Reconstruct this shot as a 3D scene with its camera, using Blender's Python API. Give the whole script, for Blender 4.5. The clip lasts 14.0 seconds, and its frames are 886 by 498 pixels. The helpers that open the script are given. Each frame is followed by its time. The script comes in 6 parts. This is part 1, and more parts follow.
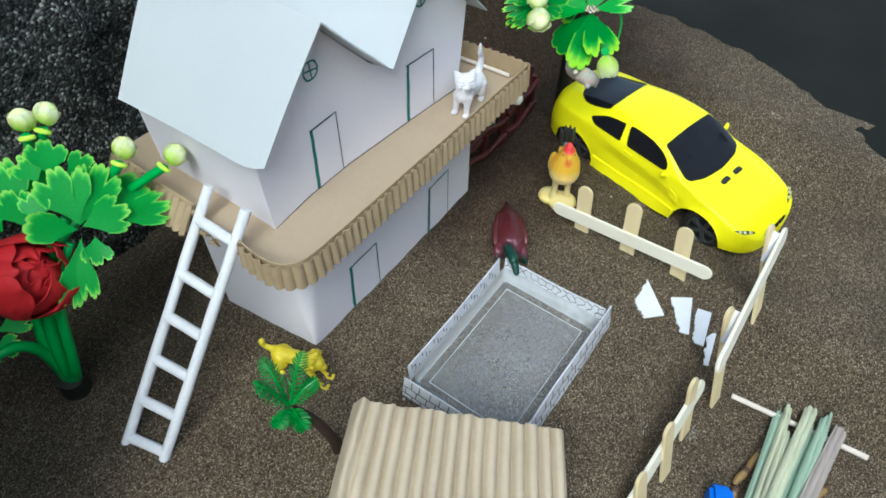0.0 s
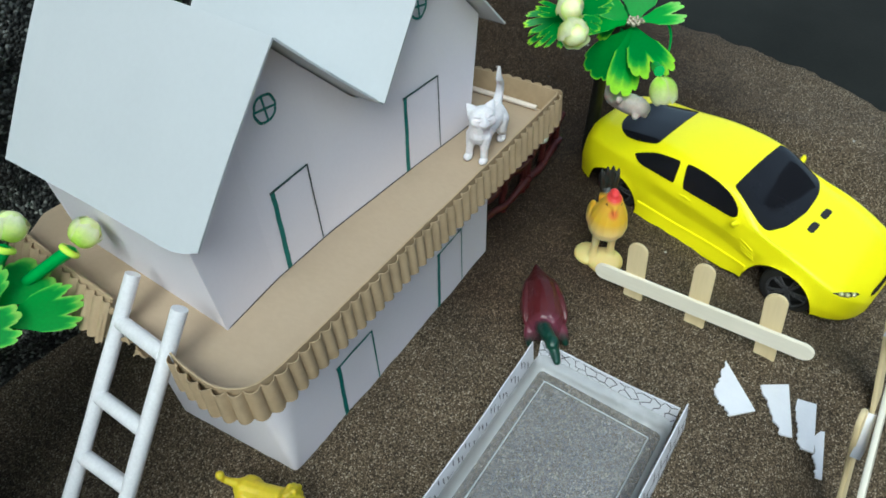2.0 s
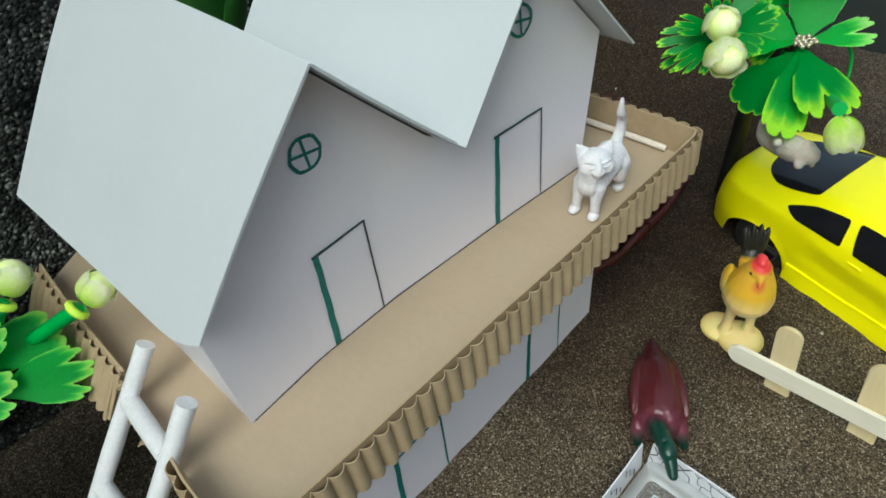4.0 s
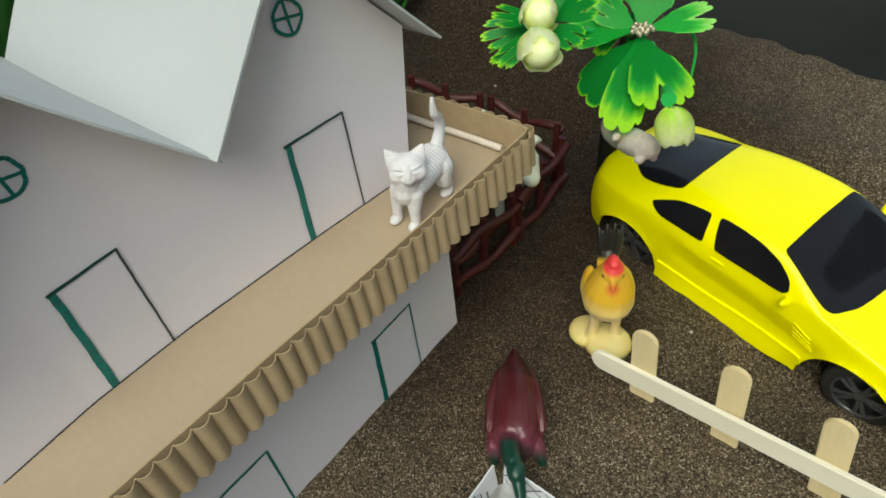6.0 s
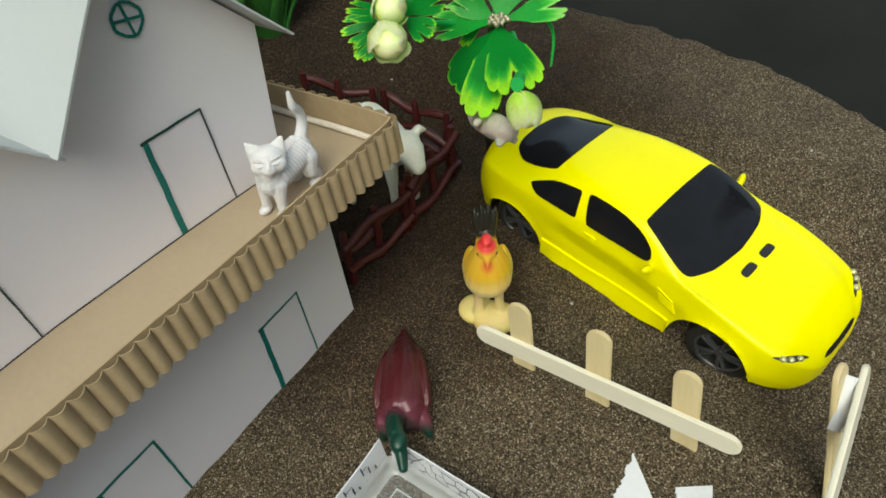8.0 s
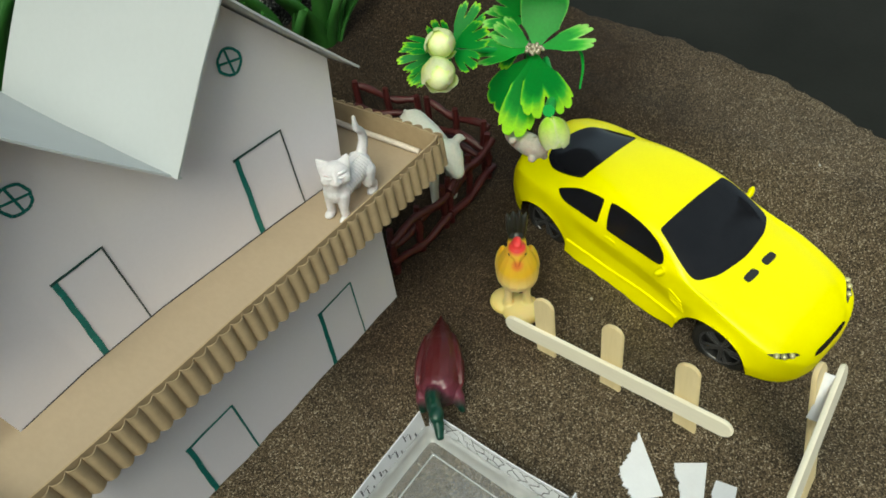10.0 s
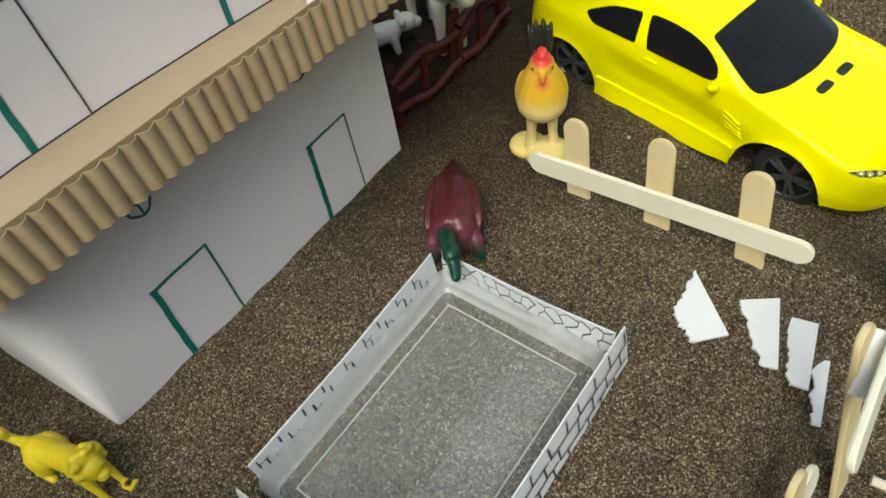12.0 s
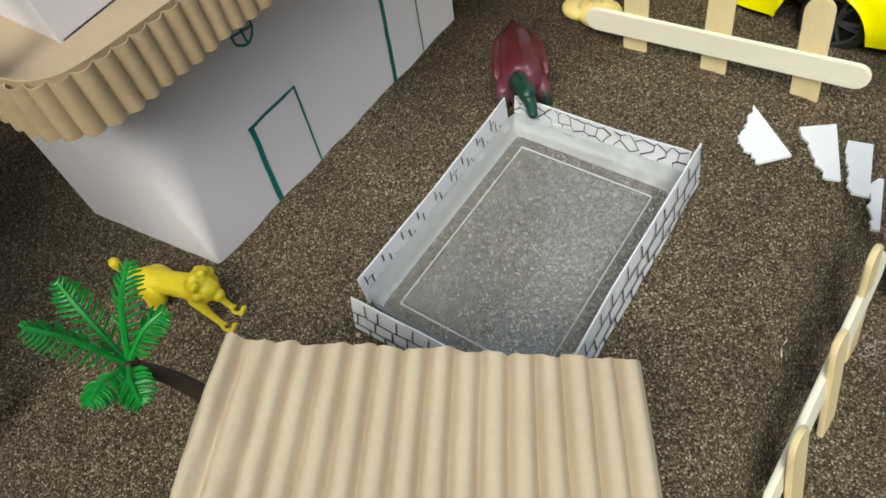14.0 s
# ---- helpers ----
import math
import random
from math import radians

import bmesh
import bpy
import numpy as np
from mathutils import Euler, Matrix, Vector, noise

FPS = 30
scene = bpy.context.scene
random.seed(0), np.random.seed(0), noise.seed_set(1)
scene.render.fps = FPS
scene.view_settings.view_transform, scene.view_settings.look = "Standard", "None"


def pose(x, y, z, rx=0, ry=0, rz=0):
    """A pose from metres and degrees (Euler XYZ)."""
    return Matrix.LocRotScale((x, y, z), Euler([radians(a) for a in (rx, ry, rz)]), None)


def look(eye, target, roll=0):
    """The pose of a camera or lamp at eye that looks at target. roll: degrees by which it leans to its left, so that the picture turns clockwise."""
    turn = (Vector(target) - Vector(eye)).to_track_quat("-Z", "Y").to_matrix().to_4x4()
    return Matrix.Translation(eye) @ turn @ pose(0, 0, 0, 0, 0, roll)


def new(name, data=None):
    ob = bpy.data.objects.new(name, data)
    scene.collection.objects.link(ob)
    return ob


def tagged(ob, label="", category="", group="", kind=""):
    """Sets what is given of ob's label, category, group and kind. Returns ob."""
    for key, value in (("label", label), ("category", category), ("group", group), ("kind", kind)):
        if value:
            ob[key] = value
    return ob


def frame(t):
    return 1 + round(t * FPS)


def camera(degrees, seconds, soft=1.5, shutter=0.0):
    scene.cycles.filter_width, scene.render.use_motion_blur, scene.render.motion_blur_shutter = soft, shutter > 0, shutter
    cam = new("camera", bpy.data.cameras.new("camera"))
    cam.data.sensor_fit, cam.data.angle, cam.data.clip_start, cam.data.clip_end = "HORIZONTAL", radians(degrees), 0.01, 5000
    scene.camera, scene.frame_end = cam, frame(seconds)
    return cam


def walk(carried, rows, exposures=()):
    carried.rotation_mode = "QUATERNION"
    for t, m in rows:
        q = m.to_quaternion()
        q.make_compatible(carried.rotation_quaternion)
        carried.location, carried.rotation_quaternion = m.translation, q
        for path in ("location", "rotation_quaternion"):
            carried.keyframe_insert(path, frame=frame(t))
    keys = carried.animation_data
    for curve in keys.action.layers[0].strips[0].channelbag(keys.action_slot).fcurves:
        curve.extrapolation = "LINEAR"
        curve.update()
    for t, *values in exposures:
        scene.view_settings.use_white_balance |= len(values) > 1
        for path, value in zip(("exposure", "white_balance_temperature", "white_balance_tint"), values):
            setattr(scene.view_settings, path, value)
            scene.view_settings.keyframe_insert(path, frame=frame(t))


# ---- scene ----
cam = camera(67.8, 14.0, 1.7)
PATH = [
    (0, (-0.1236, -0.1783, 0.3300), (-0.0187, -0.1030, 0.1773), 0.6),
    (0.5, (-0.1160, -0.1712, 0.3173), (-0.0108, -0.0983, 0.1636), 0.3),
    (1, (-0.1001, -0.1576, 0.3069), (0.0098, -0.0846, 0.1566), 0.4),
    (1.5, (-0.0838, -0.1437, 0.2876), (0.0273, -0.0681, 0.1395), -0.1),
    (2, (-0.0645, -0.1314, 0.2744), (0.0463, -0.0495, 0.1294), -2.2),
    (2.5, (-0.0514, -0.1185, 0.2673), (0.0552, -0.0304, 0.1227), -3.2),
    (3, (-0.0350, -0.1063, 0.2616), (0.0676, -0.0076, 0.1212), -5.2),
    (3.2, (-0.0287, -0.1007, 0.2581), (0.0718, 0.0011, 0.1183), -5.9),
    (5.3, (0.0018, -0.1011, 0.2414), (0.0902, 0.0057, 0.0972), -7.9),
    (5.5, (0.0122, -0.1101, 0.2396), (0.1045, -0.0060, 0.0958), -7.5),
    (6, (0.0254, -0.1257, 0.2349), (0.1252, -0.0270, 0.0925), -7.4),
    (6.5, (0.0301, -0.1415, 0.2340), (0.1347, -0.0483, 0.0913), -6.8),
    (7, (0.0286, -0.1493, 0.2292), (0.1329, -0.0575, 0.0854), -7.6),
    (7.5, (0.0319, -0.1526, 0.2288), (0.1385, -0.0646, 0.0842), -6.9),
    (7.7, (0.0346, -0.1544, 0.2309), (0.1426, -0.0672, 0.0869), -6.6),
    (9.8, (0.0173, -0.1640, 0.2828), (0.1150, -0.0720, 0.1345), -8.0),
    (10, (0.0171, -0.1661, 0.2715), (0.1157, -0.0744, 0.1236), -7.7),
    (10.5, (0.0187, -0.1638, 0.2432), (0.1160, -0.0724, 0.0943), -8.7),
    (11, (0.0224, -0.1587, 0.2289), (0.1202, -0.0693, 0.0791), -8.2),
    (11.5, (0.0154, -0.1588, 0.2119), (0.1114, -0.0682, 0.0618), -9.3),
    (12, (0.0025, -0.1661, 0.1988), (0.0935, -0.0759, 0.0453), -10.8),
    (12.5, (-0.0131, -0.1715, 0.1896), (0.0760, -0.0842, 0.0333), -11.7),
    (13, (-0.0302, -0.1764, 0.1851), (0.0568, -0.0938, 0.0251), -11.2),
    (13.5, (-0.0477, -0.1727, 0.1854), (0.0410, -0.0947, 0.0240), -10.0),
    (14, (-0.0546, -0.1602, 0.1857), (0.0320, -0.0793, 0.0246), -11.3),
]
walk(cam, [(t, look(eye, target, roll)) for t, eye, target, roll in PATH], [(0, 0.33, 5650, -3), (1.5, 0.16, 5700, -5), (3.2, 0.08, 5750, -6), (5.3, 0.01, 6700, -6), (7.7, 0.02, 6750, -6), (10, 0.0, 6850, -9), (12, 0.13, 6750, -5), (14, 0.29, 6600, -1)])

# ---- light ----
world = bpy.data.worlds.new("world")
scene.world = world
world.use_nodes = True
wn = world.node_tree.nodes
sky = wn.new("ShaderNodeTexSky")
sky.sky_type = "NISHITA"
sky.sun_disc = False
SUN_EL, SUN_AZ = 55.0, -156.0  # elevation, and compass turn in the plan from +x, in degrees
sky.sun_elevation = radians(SUN_EL)
sky.sun_rotation = radians(90 - SUN_AZ)
sky.altitude, sky.air_density, sky.dust_density, sky.ozone_density = 100, 1.0, 4.0, 1.0
# thin cloud: a plain grey veil over the whole sky
veil = wn.new("ShaderNodeMix")
veil.data_type, veil.blend_type = "RGBA", "ADD"
veil.inputs[0].default_value = 1.0
veil.inputs[7].default_value = (1.85, 1.89, 1.93, 1)
world.node_tree.links.new(sky.outputs[0], veil.inputs[6])
world.node_tree.links.new(veil.outputs[2], wn["Background"].inputs[0])
wn["Background"].inputs[1].default_value = 0.15

sun = new("sun", bpy.data.lights.new("sun", "SUN"))
sun.data.energy = 1.45
sun.data.angle = radians(34)
sun.data.color = (1.0, 0.99, 0.96)
sun.matrix_world = look((math.cos(radians(SUN_AZ)) * math.cos(radians(SUN_EL)), math.sin(radians(SUN_AZ)) * math.cos(radians(SUN_EL)), math.sin(radians(SUN_EL))), (0, 0, 0))


# ---- materials ----
def ramp(nt, fac, stops):
    n = nt.nodes.new("ShaderNodeValToRGB")
    while len(n.color_ramp.elements) < len(stops):
        n.color_ramp.elements.new(0.5)
    for e, (p, c) in zip(n.color_ramp.elements, stops):
        e.position, e.color = p, (*c, 1)
    nt.links.new(fac, n.inputs[0])
    return n.outputs[0]


def noise_tex(nt, vec, scale, detail=4.0, rough=0.55):
    n = nt.nodes.new("ShaderNodeTexNoise")
    n.inputs["Scale"].default_value, n.inputs["Detail"].default_value, n.inputs["Roughness"].default_value = scale, detail, rough
    nt.links.new(vec, n.inputs["Vector"])
    return n.outputs[0]


def mix(nt, fac, a, b, blend="MIX"):
    n = nt.nodes.new("ShaderNodeMix")
    n.data_type, n.blend_type = "RGBA", blend
    for sock, v in ((n.inputs[0], fac), (n.inputs[6], a), (n.inputs[7], b)):
        if isinstance(v, bpy.types.NodeSocket):
            nt.links.new(v, sock)
        elif isinstance(v, (int, float)):
            sock.default_value = v
        else:
            sock.default_value = (*v, 1)
    return n.outputs[2]


def bump(nt, height, strength, dist, prev=None):
    n = nt.nodes.new("ShaderNodeBump")
    n.inputs["Strength"].default_value, n.inputs["Distance"].default_value = strength, dist
    nt.links.new(height, n.inputs["Height"])
    if prev:
        nt.links.new(prev, n.inputs["Normal"])
    return n.outputs[0]


def base_mat(name):
    m = bpy.data.materials.new(name)
    m.use_nodes = True
    nt = m.node_tree
    tc = nt.nodes.new("ShaderNodeTexCoord")
    return m, nt, nt.nodes["Principled BSDF"], tc.outputs["Object"]


def stretch(nt, vec, sx, sy, sz):
    n = nt.nodes.new("ShaderNodeMapping")
    n.inputs["Scale"].default_value = (sx, sy, sz)
    nt.links.new(vec, n.inputs["Vector"])
    return n.outputs[0]


def plain(name, dark, light, rough=0.6, big=40.0, fine=600.0, relief=0.0001, strength=0.3, spec=0.5, sss=0.0, coat=0.0, grain=(1, 1, 1), metal=0.0, vary=0.11):
    """A surface of one colour with stains at two scales and a fine relief."""
    m, nt, p, vec = base_mat(name)
    v = stretch(nt, vec, *grain)
    a = ramp(nt, noise_tex(nt, v, big), [(0.3, dark), (0.7, light)])
    mid = [0.5 * (i + j) for i, j in zip(dark, light)]
    b = ramp(nt, noise_tex(nt, v, fine, 3), [(0.35, [c * (1 - vary) for c in mid]), (0.65, [min(1, c * (1 + vary)) for c in mid])])
    nt.links.new(mix(nt, 0.4, a, b), p.inputs["Base Color"])
    r = nt.nodes.new("ShaderNodeMapRange")
    r.inputs[3].default_value, r.inputs[4].default_value = max(0, rough - 0.08), min(1, rough + 0.08)
    nt.links.new(noise_tex(nt, v, big * 3), r.inputs[0])
    nt.links.new(r.outputs[0], p.inputs["Roughness"])
    p.inputs["Specular IOR Level"].default_value, p.inputs["Metallic"].default_value = spec, metal
    if sss:
        p.inputs["Subsurface Weight"].default_value, p.inputs["Subsurface Scale"].default_value = sss, 0.003
    if coat:
        p.inputs["Coat Weight"].default_value, p.inputs["Coat Roughness"].default_value = coat, 0.08
    nt.links.new(bump(nt, noise_tex(nt, v, fine, 3), strength, relief), p.inputs["Normal"])
    return m


def sand_mat(name, stops, scale, patch=(0.75, 1.15), relief=0.0008, damp_and_shade=()):
    """Loose grains: every cell of a fine Voronoi is one grain with a colour of its own."""
    m, nt, p, vec = base_mat(name)
    jit = nt.nodes.new("ShaderNodeVectorMath")
    jit.operation = "MULTIPLY_ADD"
    nn = nt.nodes.new("ShaderNodeTexNoise")
    nn.inputs["Scale"].default_value = scale * 0.6
    nt.links.new(vec, nn.inputs["Vector"])
    nt.links.new(nn.outputs["Color"], jit.inputs[0])
    jit.inputs[1].default_value = (0.7 / scale,) * 3
    nt.links.new(vec, jit.inputs[2])
    vo = nt.nodes.new("ShaderNodeTexVoronoi")
    vo.inputs["Scale"].default_value = scale
    nt.links.new(jit.outputs[0], vo.inputs["Vector"])
    sep = nt.nodes.new("ShaderNodeSeparateColor")
    nt.links.new(vo.outputs["Color"], sep.inputs[0])
    grain = ramp(nt, sep.outputs[0], stops)
    edge = ramp(nt, vo.outputs["Distance"], [(0.25, (1, 1, 1)), (0.75, (0.4, 0.38, 0.36))])
    grain = mix(nt, 0.8, grain, edge, "MULTIPLY")
    lo, hi = patch
    big = ramp(nt, noise_tex(nt, vec, 22, 5), [(0.3, (lo,) * 3), (0.7, (hi,) * 3)])
    grain = mix(nt, 1.0, grain, big, "MULTIPLY")
    for centre, near, reach, tone in damp_and_shade:
        # a ragged darker patch, for damp sand and for shade painted into the colour
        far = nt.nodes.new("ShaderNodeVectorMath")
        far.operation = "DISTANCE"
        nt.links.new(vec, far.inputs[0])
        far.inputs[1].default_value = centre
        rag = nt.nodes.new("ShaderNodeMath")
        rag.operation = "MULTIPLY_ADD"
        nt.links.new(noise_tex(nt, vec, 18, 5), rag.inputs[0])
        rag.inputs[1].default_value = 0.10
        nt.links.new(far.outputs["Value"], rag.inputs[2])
        patch_tone = ramp(nt, rag.outputs[0], [(near, tone), (reach, (1, 1, 1))])
        grain = mix(nt, 1.0, grain, patch_tone, "MULTIPLY")
    nt.links.new(grain, p.inputs["Base Color"])
    p.inputs["Roughness"].default_value = 0.85
    p.inputs["Specular IOR Level"].default_value = 0.3
    inv = nt.nodes.new("ShaderNodeMath")
    inv.operation = "SUBTRACT"
    inv.inputs[0].default_value = 1.0
    nt.links.new(vo.outputs["Distance"], inv.inputs[1])
    b1 = bump(nt, noise_tex(nt, vec, 120, 4), 0.5, 0.003)
    nt.links.new(bump(nt, inv.outputs[0], 0.9, relief, b1), p.inputs["Normal"])
    return m


def edged(name, inner, mid, rim, rough=0.35, sss=0.25):
    """Dyed plastic or cloth leaf: the colour runs from the heart to the rim by the attribute 'edge'."""
    m, nt, p, vec = base_mat(name)
    at = nt.nodes.new("ShaderNodeAttribute")
    at.attribute_name = "edge"
    add = nt.nodes.new("ShaderNodeMath")
    add.operation = "MULTIPLY_ADD"
    nt.links.new(noise_tex(nt, vec, 110, 3), add.inputs[0])
    add.inputs[1].default_value = 0.4
    sub = nt.nodes.new("ShaderNodeMath")
    sub.operation = "SUBTRACT"
    nt.links.new(at.outputs["Fac"], sub.inputs[0])
    sub.inputs[1].default_value = 0.2
    nt.links.new(sub.outputs[0], add.inputs[2])
    c = ramp(nt, add.outputs[0], [(0.25, inner), (0.55, mid), (0.85, rim)])
    c2 = ramp(nt, noise_tex(nt, vec, 900, 2), [(0.3, (0.93,) * 3), (0.7, (1.04,) * 3)])
    nt.links.new(mix(nt, 1.0, c, c2, "MULTIPLY"), p.inputs["Base Color"])
    p.inputs["Roughness"].default_value = rough
    p.inputs["Specular IOR Level"].default_value = 0.28
    p.inputs["Subsurface Weight"].default_value, p.inputs["Subsurface Scale"].default_value = sss, 0.004
    nt.links.new(bump(nt, noise_tex(nt, vec, 500, 3), 0.4, 0.0002), p.inputs["Normal"])
    return m


# patches: darker at back right, painted shade left of the house, damp in front
SAND = sand_mat("sand", [(0.0, (0.036, 0.026, 0.0155)), (0.35, (0.107, 0.079, 0.047)), (0.62, (0.189, 0.141, 0.087)), (0.87, (0.286, 0.221, 0.144)), (1.0, (0.58, 0.50, 0.38))], 1800, damp_and_shade=(((0.290, 0.100, 0.03), 0.18, 0.295, (0.30, 0.25, 0.21)), ((-0.065, 0.105, 0.0), 0.090, 0.145, (0.52, 0.53, 0.55)), ((0.175, -0.010, 0.0), 0.085, 0.130, (0.76, 0.68, 0.63))))
SOIL = sand_mat("rough_plaster", [(0.0, (0.016, 0.017, 0.016)), (0.5, (0.05, 0.052, 0.048)), (0.8, (0.11, 0.115, 0.105)), (1.0, (0.4, 0.42, 0.38))], 640, (0.4, 1.4), 0.002)
PLASTER = plain("grey_plaster", (0.16, 0.155, 0.145), (0.24, 0.23, 0.215), 0.8, 6, 200, 0.001, 0.4)
CEMENT = plain("dark_cement", (0.009, 0.0098, 0.0086), (0.021, 0.022, 0.0195), 0.95, 9, 300, 0.0006, 0.4, spec=0.12)
WHITE = plain("white_card", (0.775, 0.745, 0.810), (0.825, 0.797, 0.860), 0.55, 14, 700, 0.00004, 0.12, vary=0.02)
PAPER = plain("white_paper", (0.72, 0.73, 0.775), (0.80, 0.81, 0.85), 0.7, 60, 900, 0.00006, 0.2, vary=0.03)
ROOF = plain("white_board", (0.51, 0.54, 0.56), (0.57, 0.60, 0.62), 0.45, 12, 500, 0.00004, 0.12, vary=0.02)
KRAFT = plain("kraft_board", (0.385, 0.295, 0.20), (0.435, 0.34, 0.235), 0.7, 22, 700, 0.00006, 0.2, grain=(1, 0.5, 1), vary=0.05)
FLUTE = plain("fluted_board", (0.35, 0.262, 0.157), (0.475, 0.362, 0.226), 0.9, 90, 500, 0.00015, 0.4, spec=0.15, vary=0.07)
STRAWBOARD = plain("pale_fluted_board", (0.46, 0.375, 0.265), (0.57, 0.475, 0.35), 0.92, 50, 450, 0.00015, 0.4, spec=0.12, vary=0.05)
TEAL = plain("green_marker", (0.0, 0.10, 0.09), (0.008, 0.23, 0.2), 0.5, 400, 1500, 0.00002, 0.1)
TEAL_DARK = plain("dark_green_marker", (0.0, 0.025, 0.025), (0.004, 0.075, 0.068), 0.5, 400, 1500, 0.00002, 0.1)
GREY_INK = plain("grey_green_pen", (0.02, 0.04, 0.045), (0.06, 0.08, 0.085), 0.5, 400, 1500, 0.00002, 0.1)
INK = plain("black_pen", (0.016, 0.016, 0.026), (0.05, 0.05, 0.075), 0.5, 400, 1500, 0.00002, 0.1)
WOOD = plain("birch_stick", (0.82, 0.77, 0.62), (0.88, 0.83, 0.70), 0.6, 90, 700, 0.0001, 0.3, grain=(1, 0.12, 1), vary=0.05)
WOOD_DARK = plain("birch_post", (0.70, 0.57, 0.31), (0.80, 0.67, 0.41), 0.6, 90, 700, 0.0001, 0.3, grain=(1, 0.12, 1), vary=0.05)
YELLOW = plain("yellow_paint", (0.95, 0.87, 0.0), (0.98, 0.91, 0.0), 0.36, 30, 900, 0.00003, 0.1, spec=0.28, coat=0.08, vary=0.02)
GLASS_BLACK = plain("black_glazing", (0.006, 0.006, 0.008), (0.012, 0.012, 0.015), 0.1, 60, 900, 0.00002, 0.1, spec=0.22)
TYRE = plain("black_rubber", (0.012, 0.012, 0.012), (0.022, 0.022, 0.022), 0.6, 200, 900, 0.0001, 0.3)
RIM_GREY = plain("grey_plastic_rim", (0.03, 0.03, 0.032), (0.065, 0.065, 0.068), 0.3, 200, 900, 0.00005, 0.2)
LAMP = plain("silver_lamp", (0.55, 0.52, 0.25), (0.8, 0.76, 0.45), 0.3, 500, 1500, 0.0001, 0.4, metal=0.5)
CATWHITE = plain("white_painted_clay", (0.62, 0.6, 0.63), (0.78, 0.76, 0.78), 0.6, 200, 900, 0.00025, 0.5, sss=0.05)
CREAM = plain("cream_plastic", (0.72, 0.72, 0.62), (0.82, 0.82, 0.74), 0.5, 60, 700, 0.0002, 0.3, sss=0.1)
LION = plain("yellow_plastic", (0.62, 0.48, 0.015), (0.74, 0.6, 0.03), 0.45, 120, 500, 0.0003, 0.5, sss=0.1)
RED_PLASTIC = plain("dark_red_plastic", (0.042, 0.006, 0.006), (0.085, 0.012, 0.011), 0.5, 120, 600, 0.0002, 0.5)
ROSE = plain("red_cloth", (0.36, 0.004, 0.008), (0.56, 0.008, 0.014), 0.75, 60, 1400, 0.0002, 0.4)
STEM = plain("green_stem", (0.010, 0.30, 0.05), (0.025, 0.45, 0.08), 0.4, 60, 500, 0.0002, 0.3)
TRUNK = plain("black_stem", (0.008, 0.009, 0.007), (0.018, 0.019, 0.015), 0.5, 90, 500, 0.0003, 0.4)
LEAF = edged("green_leaf", (0.020, 0.36, 0.045), (0.07, 0.60, 0.06), (0.55, 0.97, 0.05))
LEAF_LIGHT = edged("light_green_leaf", (0.035, 0.54, 0.06), (0.11, 0.76, 0.08), (0.50, 0.96, 0.26))
LEAF_BRIGHT = edged("bright_green_leaf", (0.045, 0.50, 0.075), (0.11, 0.72, 0.10), (0.50, 0.95, 0.18))
BUD = edged("pale_bud", (0.68, 0.99, 0.10), (0.86, 1.0, 0.34), (0.97, 1.0, 0.72), 0.4, 0.15)
PALM = plain("palm_green", (0.005, 0.15, 0.018), (0.018, 0.30, 0.04), 0.4, 120, 700, 0.0002, 0.3, sss=0.15)
BARK = plain("brown_plastic", (0.018, 0.010, 0.006), (0.042, 0.022, 0.013), 0.55, 200, 700, 0.0003, 0.5)
TUFT = plain("grey_white_fibre", (0.36, 0.32, 0.28), (0.60, 0.54, 0.49), 0.8, 250, 1200, 0.0005, 0.6, sss=0.3)
GEM = plain("beaded_gold", (0.35, 0.3, 0.2), (0.75, 0.7, 0.55), 0.25, 700, 1500, 0.0002, 0.4, metal=0.6)
BLUE = plain("blue_plastic", (0.002, 0.1, 0.55), (0.006, 0.15, 0.68), 0.35, 60, 700, 0.0001, 0.2)
BARK_BROWN = plain("brown_pod_cap", (0.07, 0.035, 0.02), (0.13, 0.07, 0.04), 0.6, 300, 900, 0.0002, 0.4)
DRY_POD = plain("brown_pod", (0.20, 0.12, 0.04), (0.33, 0.21, 0.075), 0.6, 300, 900, 0.0002, 0.4)
STALK_GREEN = plain("dry_green_stalk", (0.24, 0.36, 0.26), (0.40, 0.50, 0.37), 0.7, 260, 900, 0.0003, 0.6, grain=(0.05, 1, 0.4), vary=0.25)
STALK_PALE = plain("pale_stalk", (0.45, 0.48, 0.31), (0.64, 0.64, 0.46), 0.7, 260, 900, 0.0003, 0.6, grain=(0.05, 1, 0.4), vary=0.25)
STALK_GREY = plain("grey_brown_stalk", (0.3, 0.25, 0.22), (0.45, 0.38, 0.34), 0.8, 260, 900, 0.0003, 0.6, grain=(0.05, 1, 0.4), vary=0.25)
TWIG = plain("pale_rolled_paper", (0.62, 0.54, 0.46), (0.76, 0.68, 0.6), 0.7, 120, 700, 0.0001, 0.3)
AGAVE = plain("agave_green", (0.02, 0.10, 0.015), (0.05, 0.19, 0.03), 0.45, 40, 400, 0.0003, 0.3)
RAILWHITE = plain("white_rolled_paper", (0.68, 0.68, 0.7), (0.8, 0.8, 0.82), 0.55, 120, 900, 0.0001, 0.3)
THREAD = plain("grey_lint", (0.35, 0.34, 0.32), (0.5, 0.48, 0.45), 0.9, 120, 900, 0.0001, 0.3)


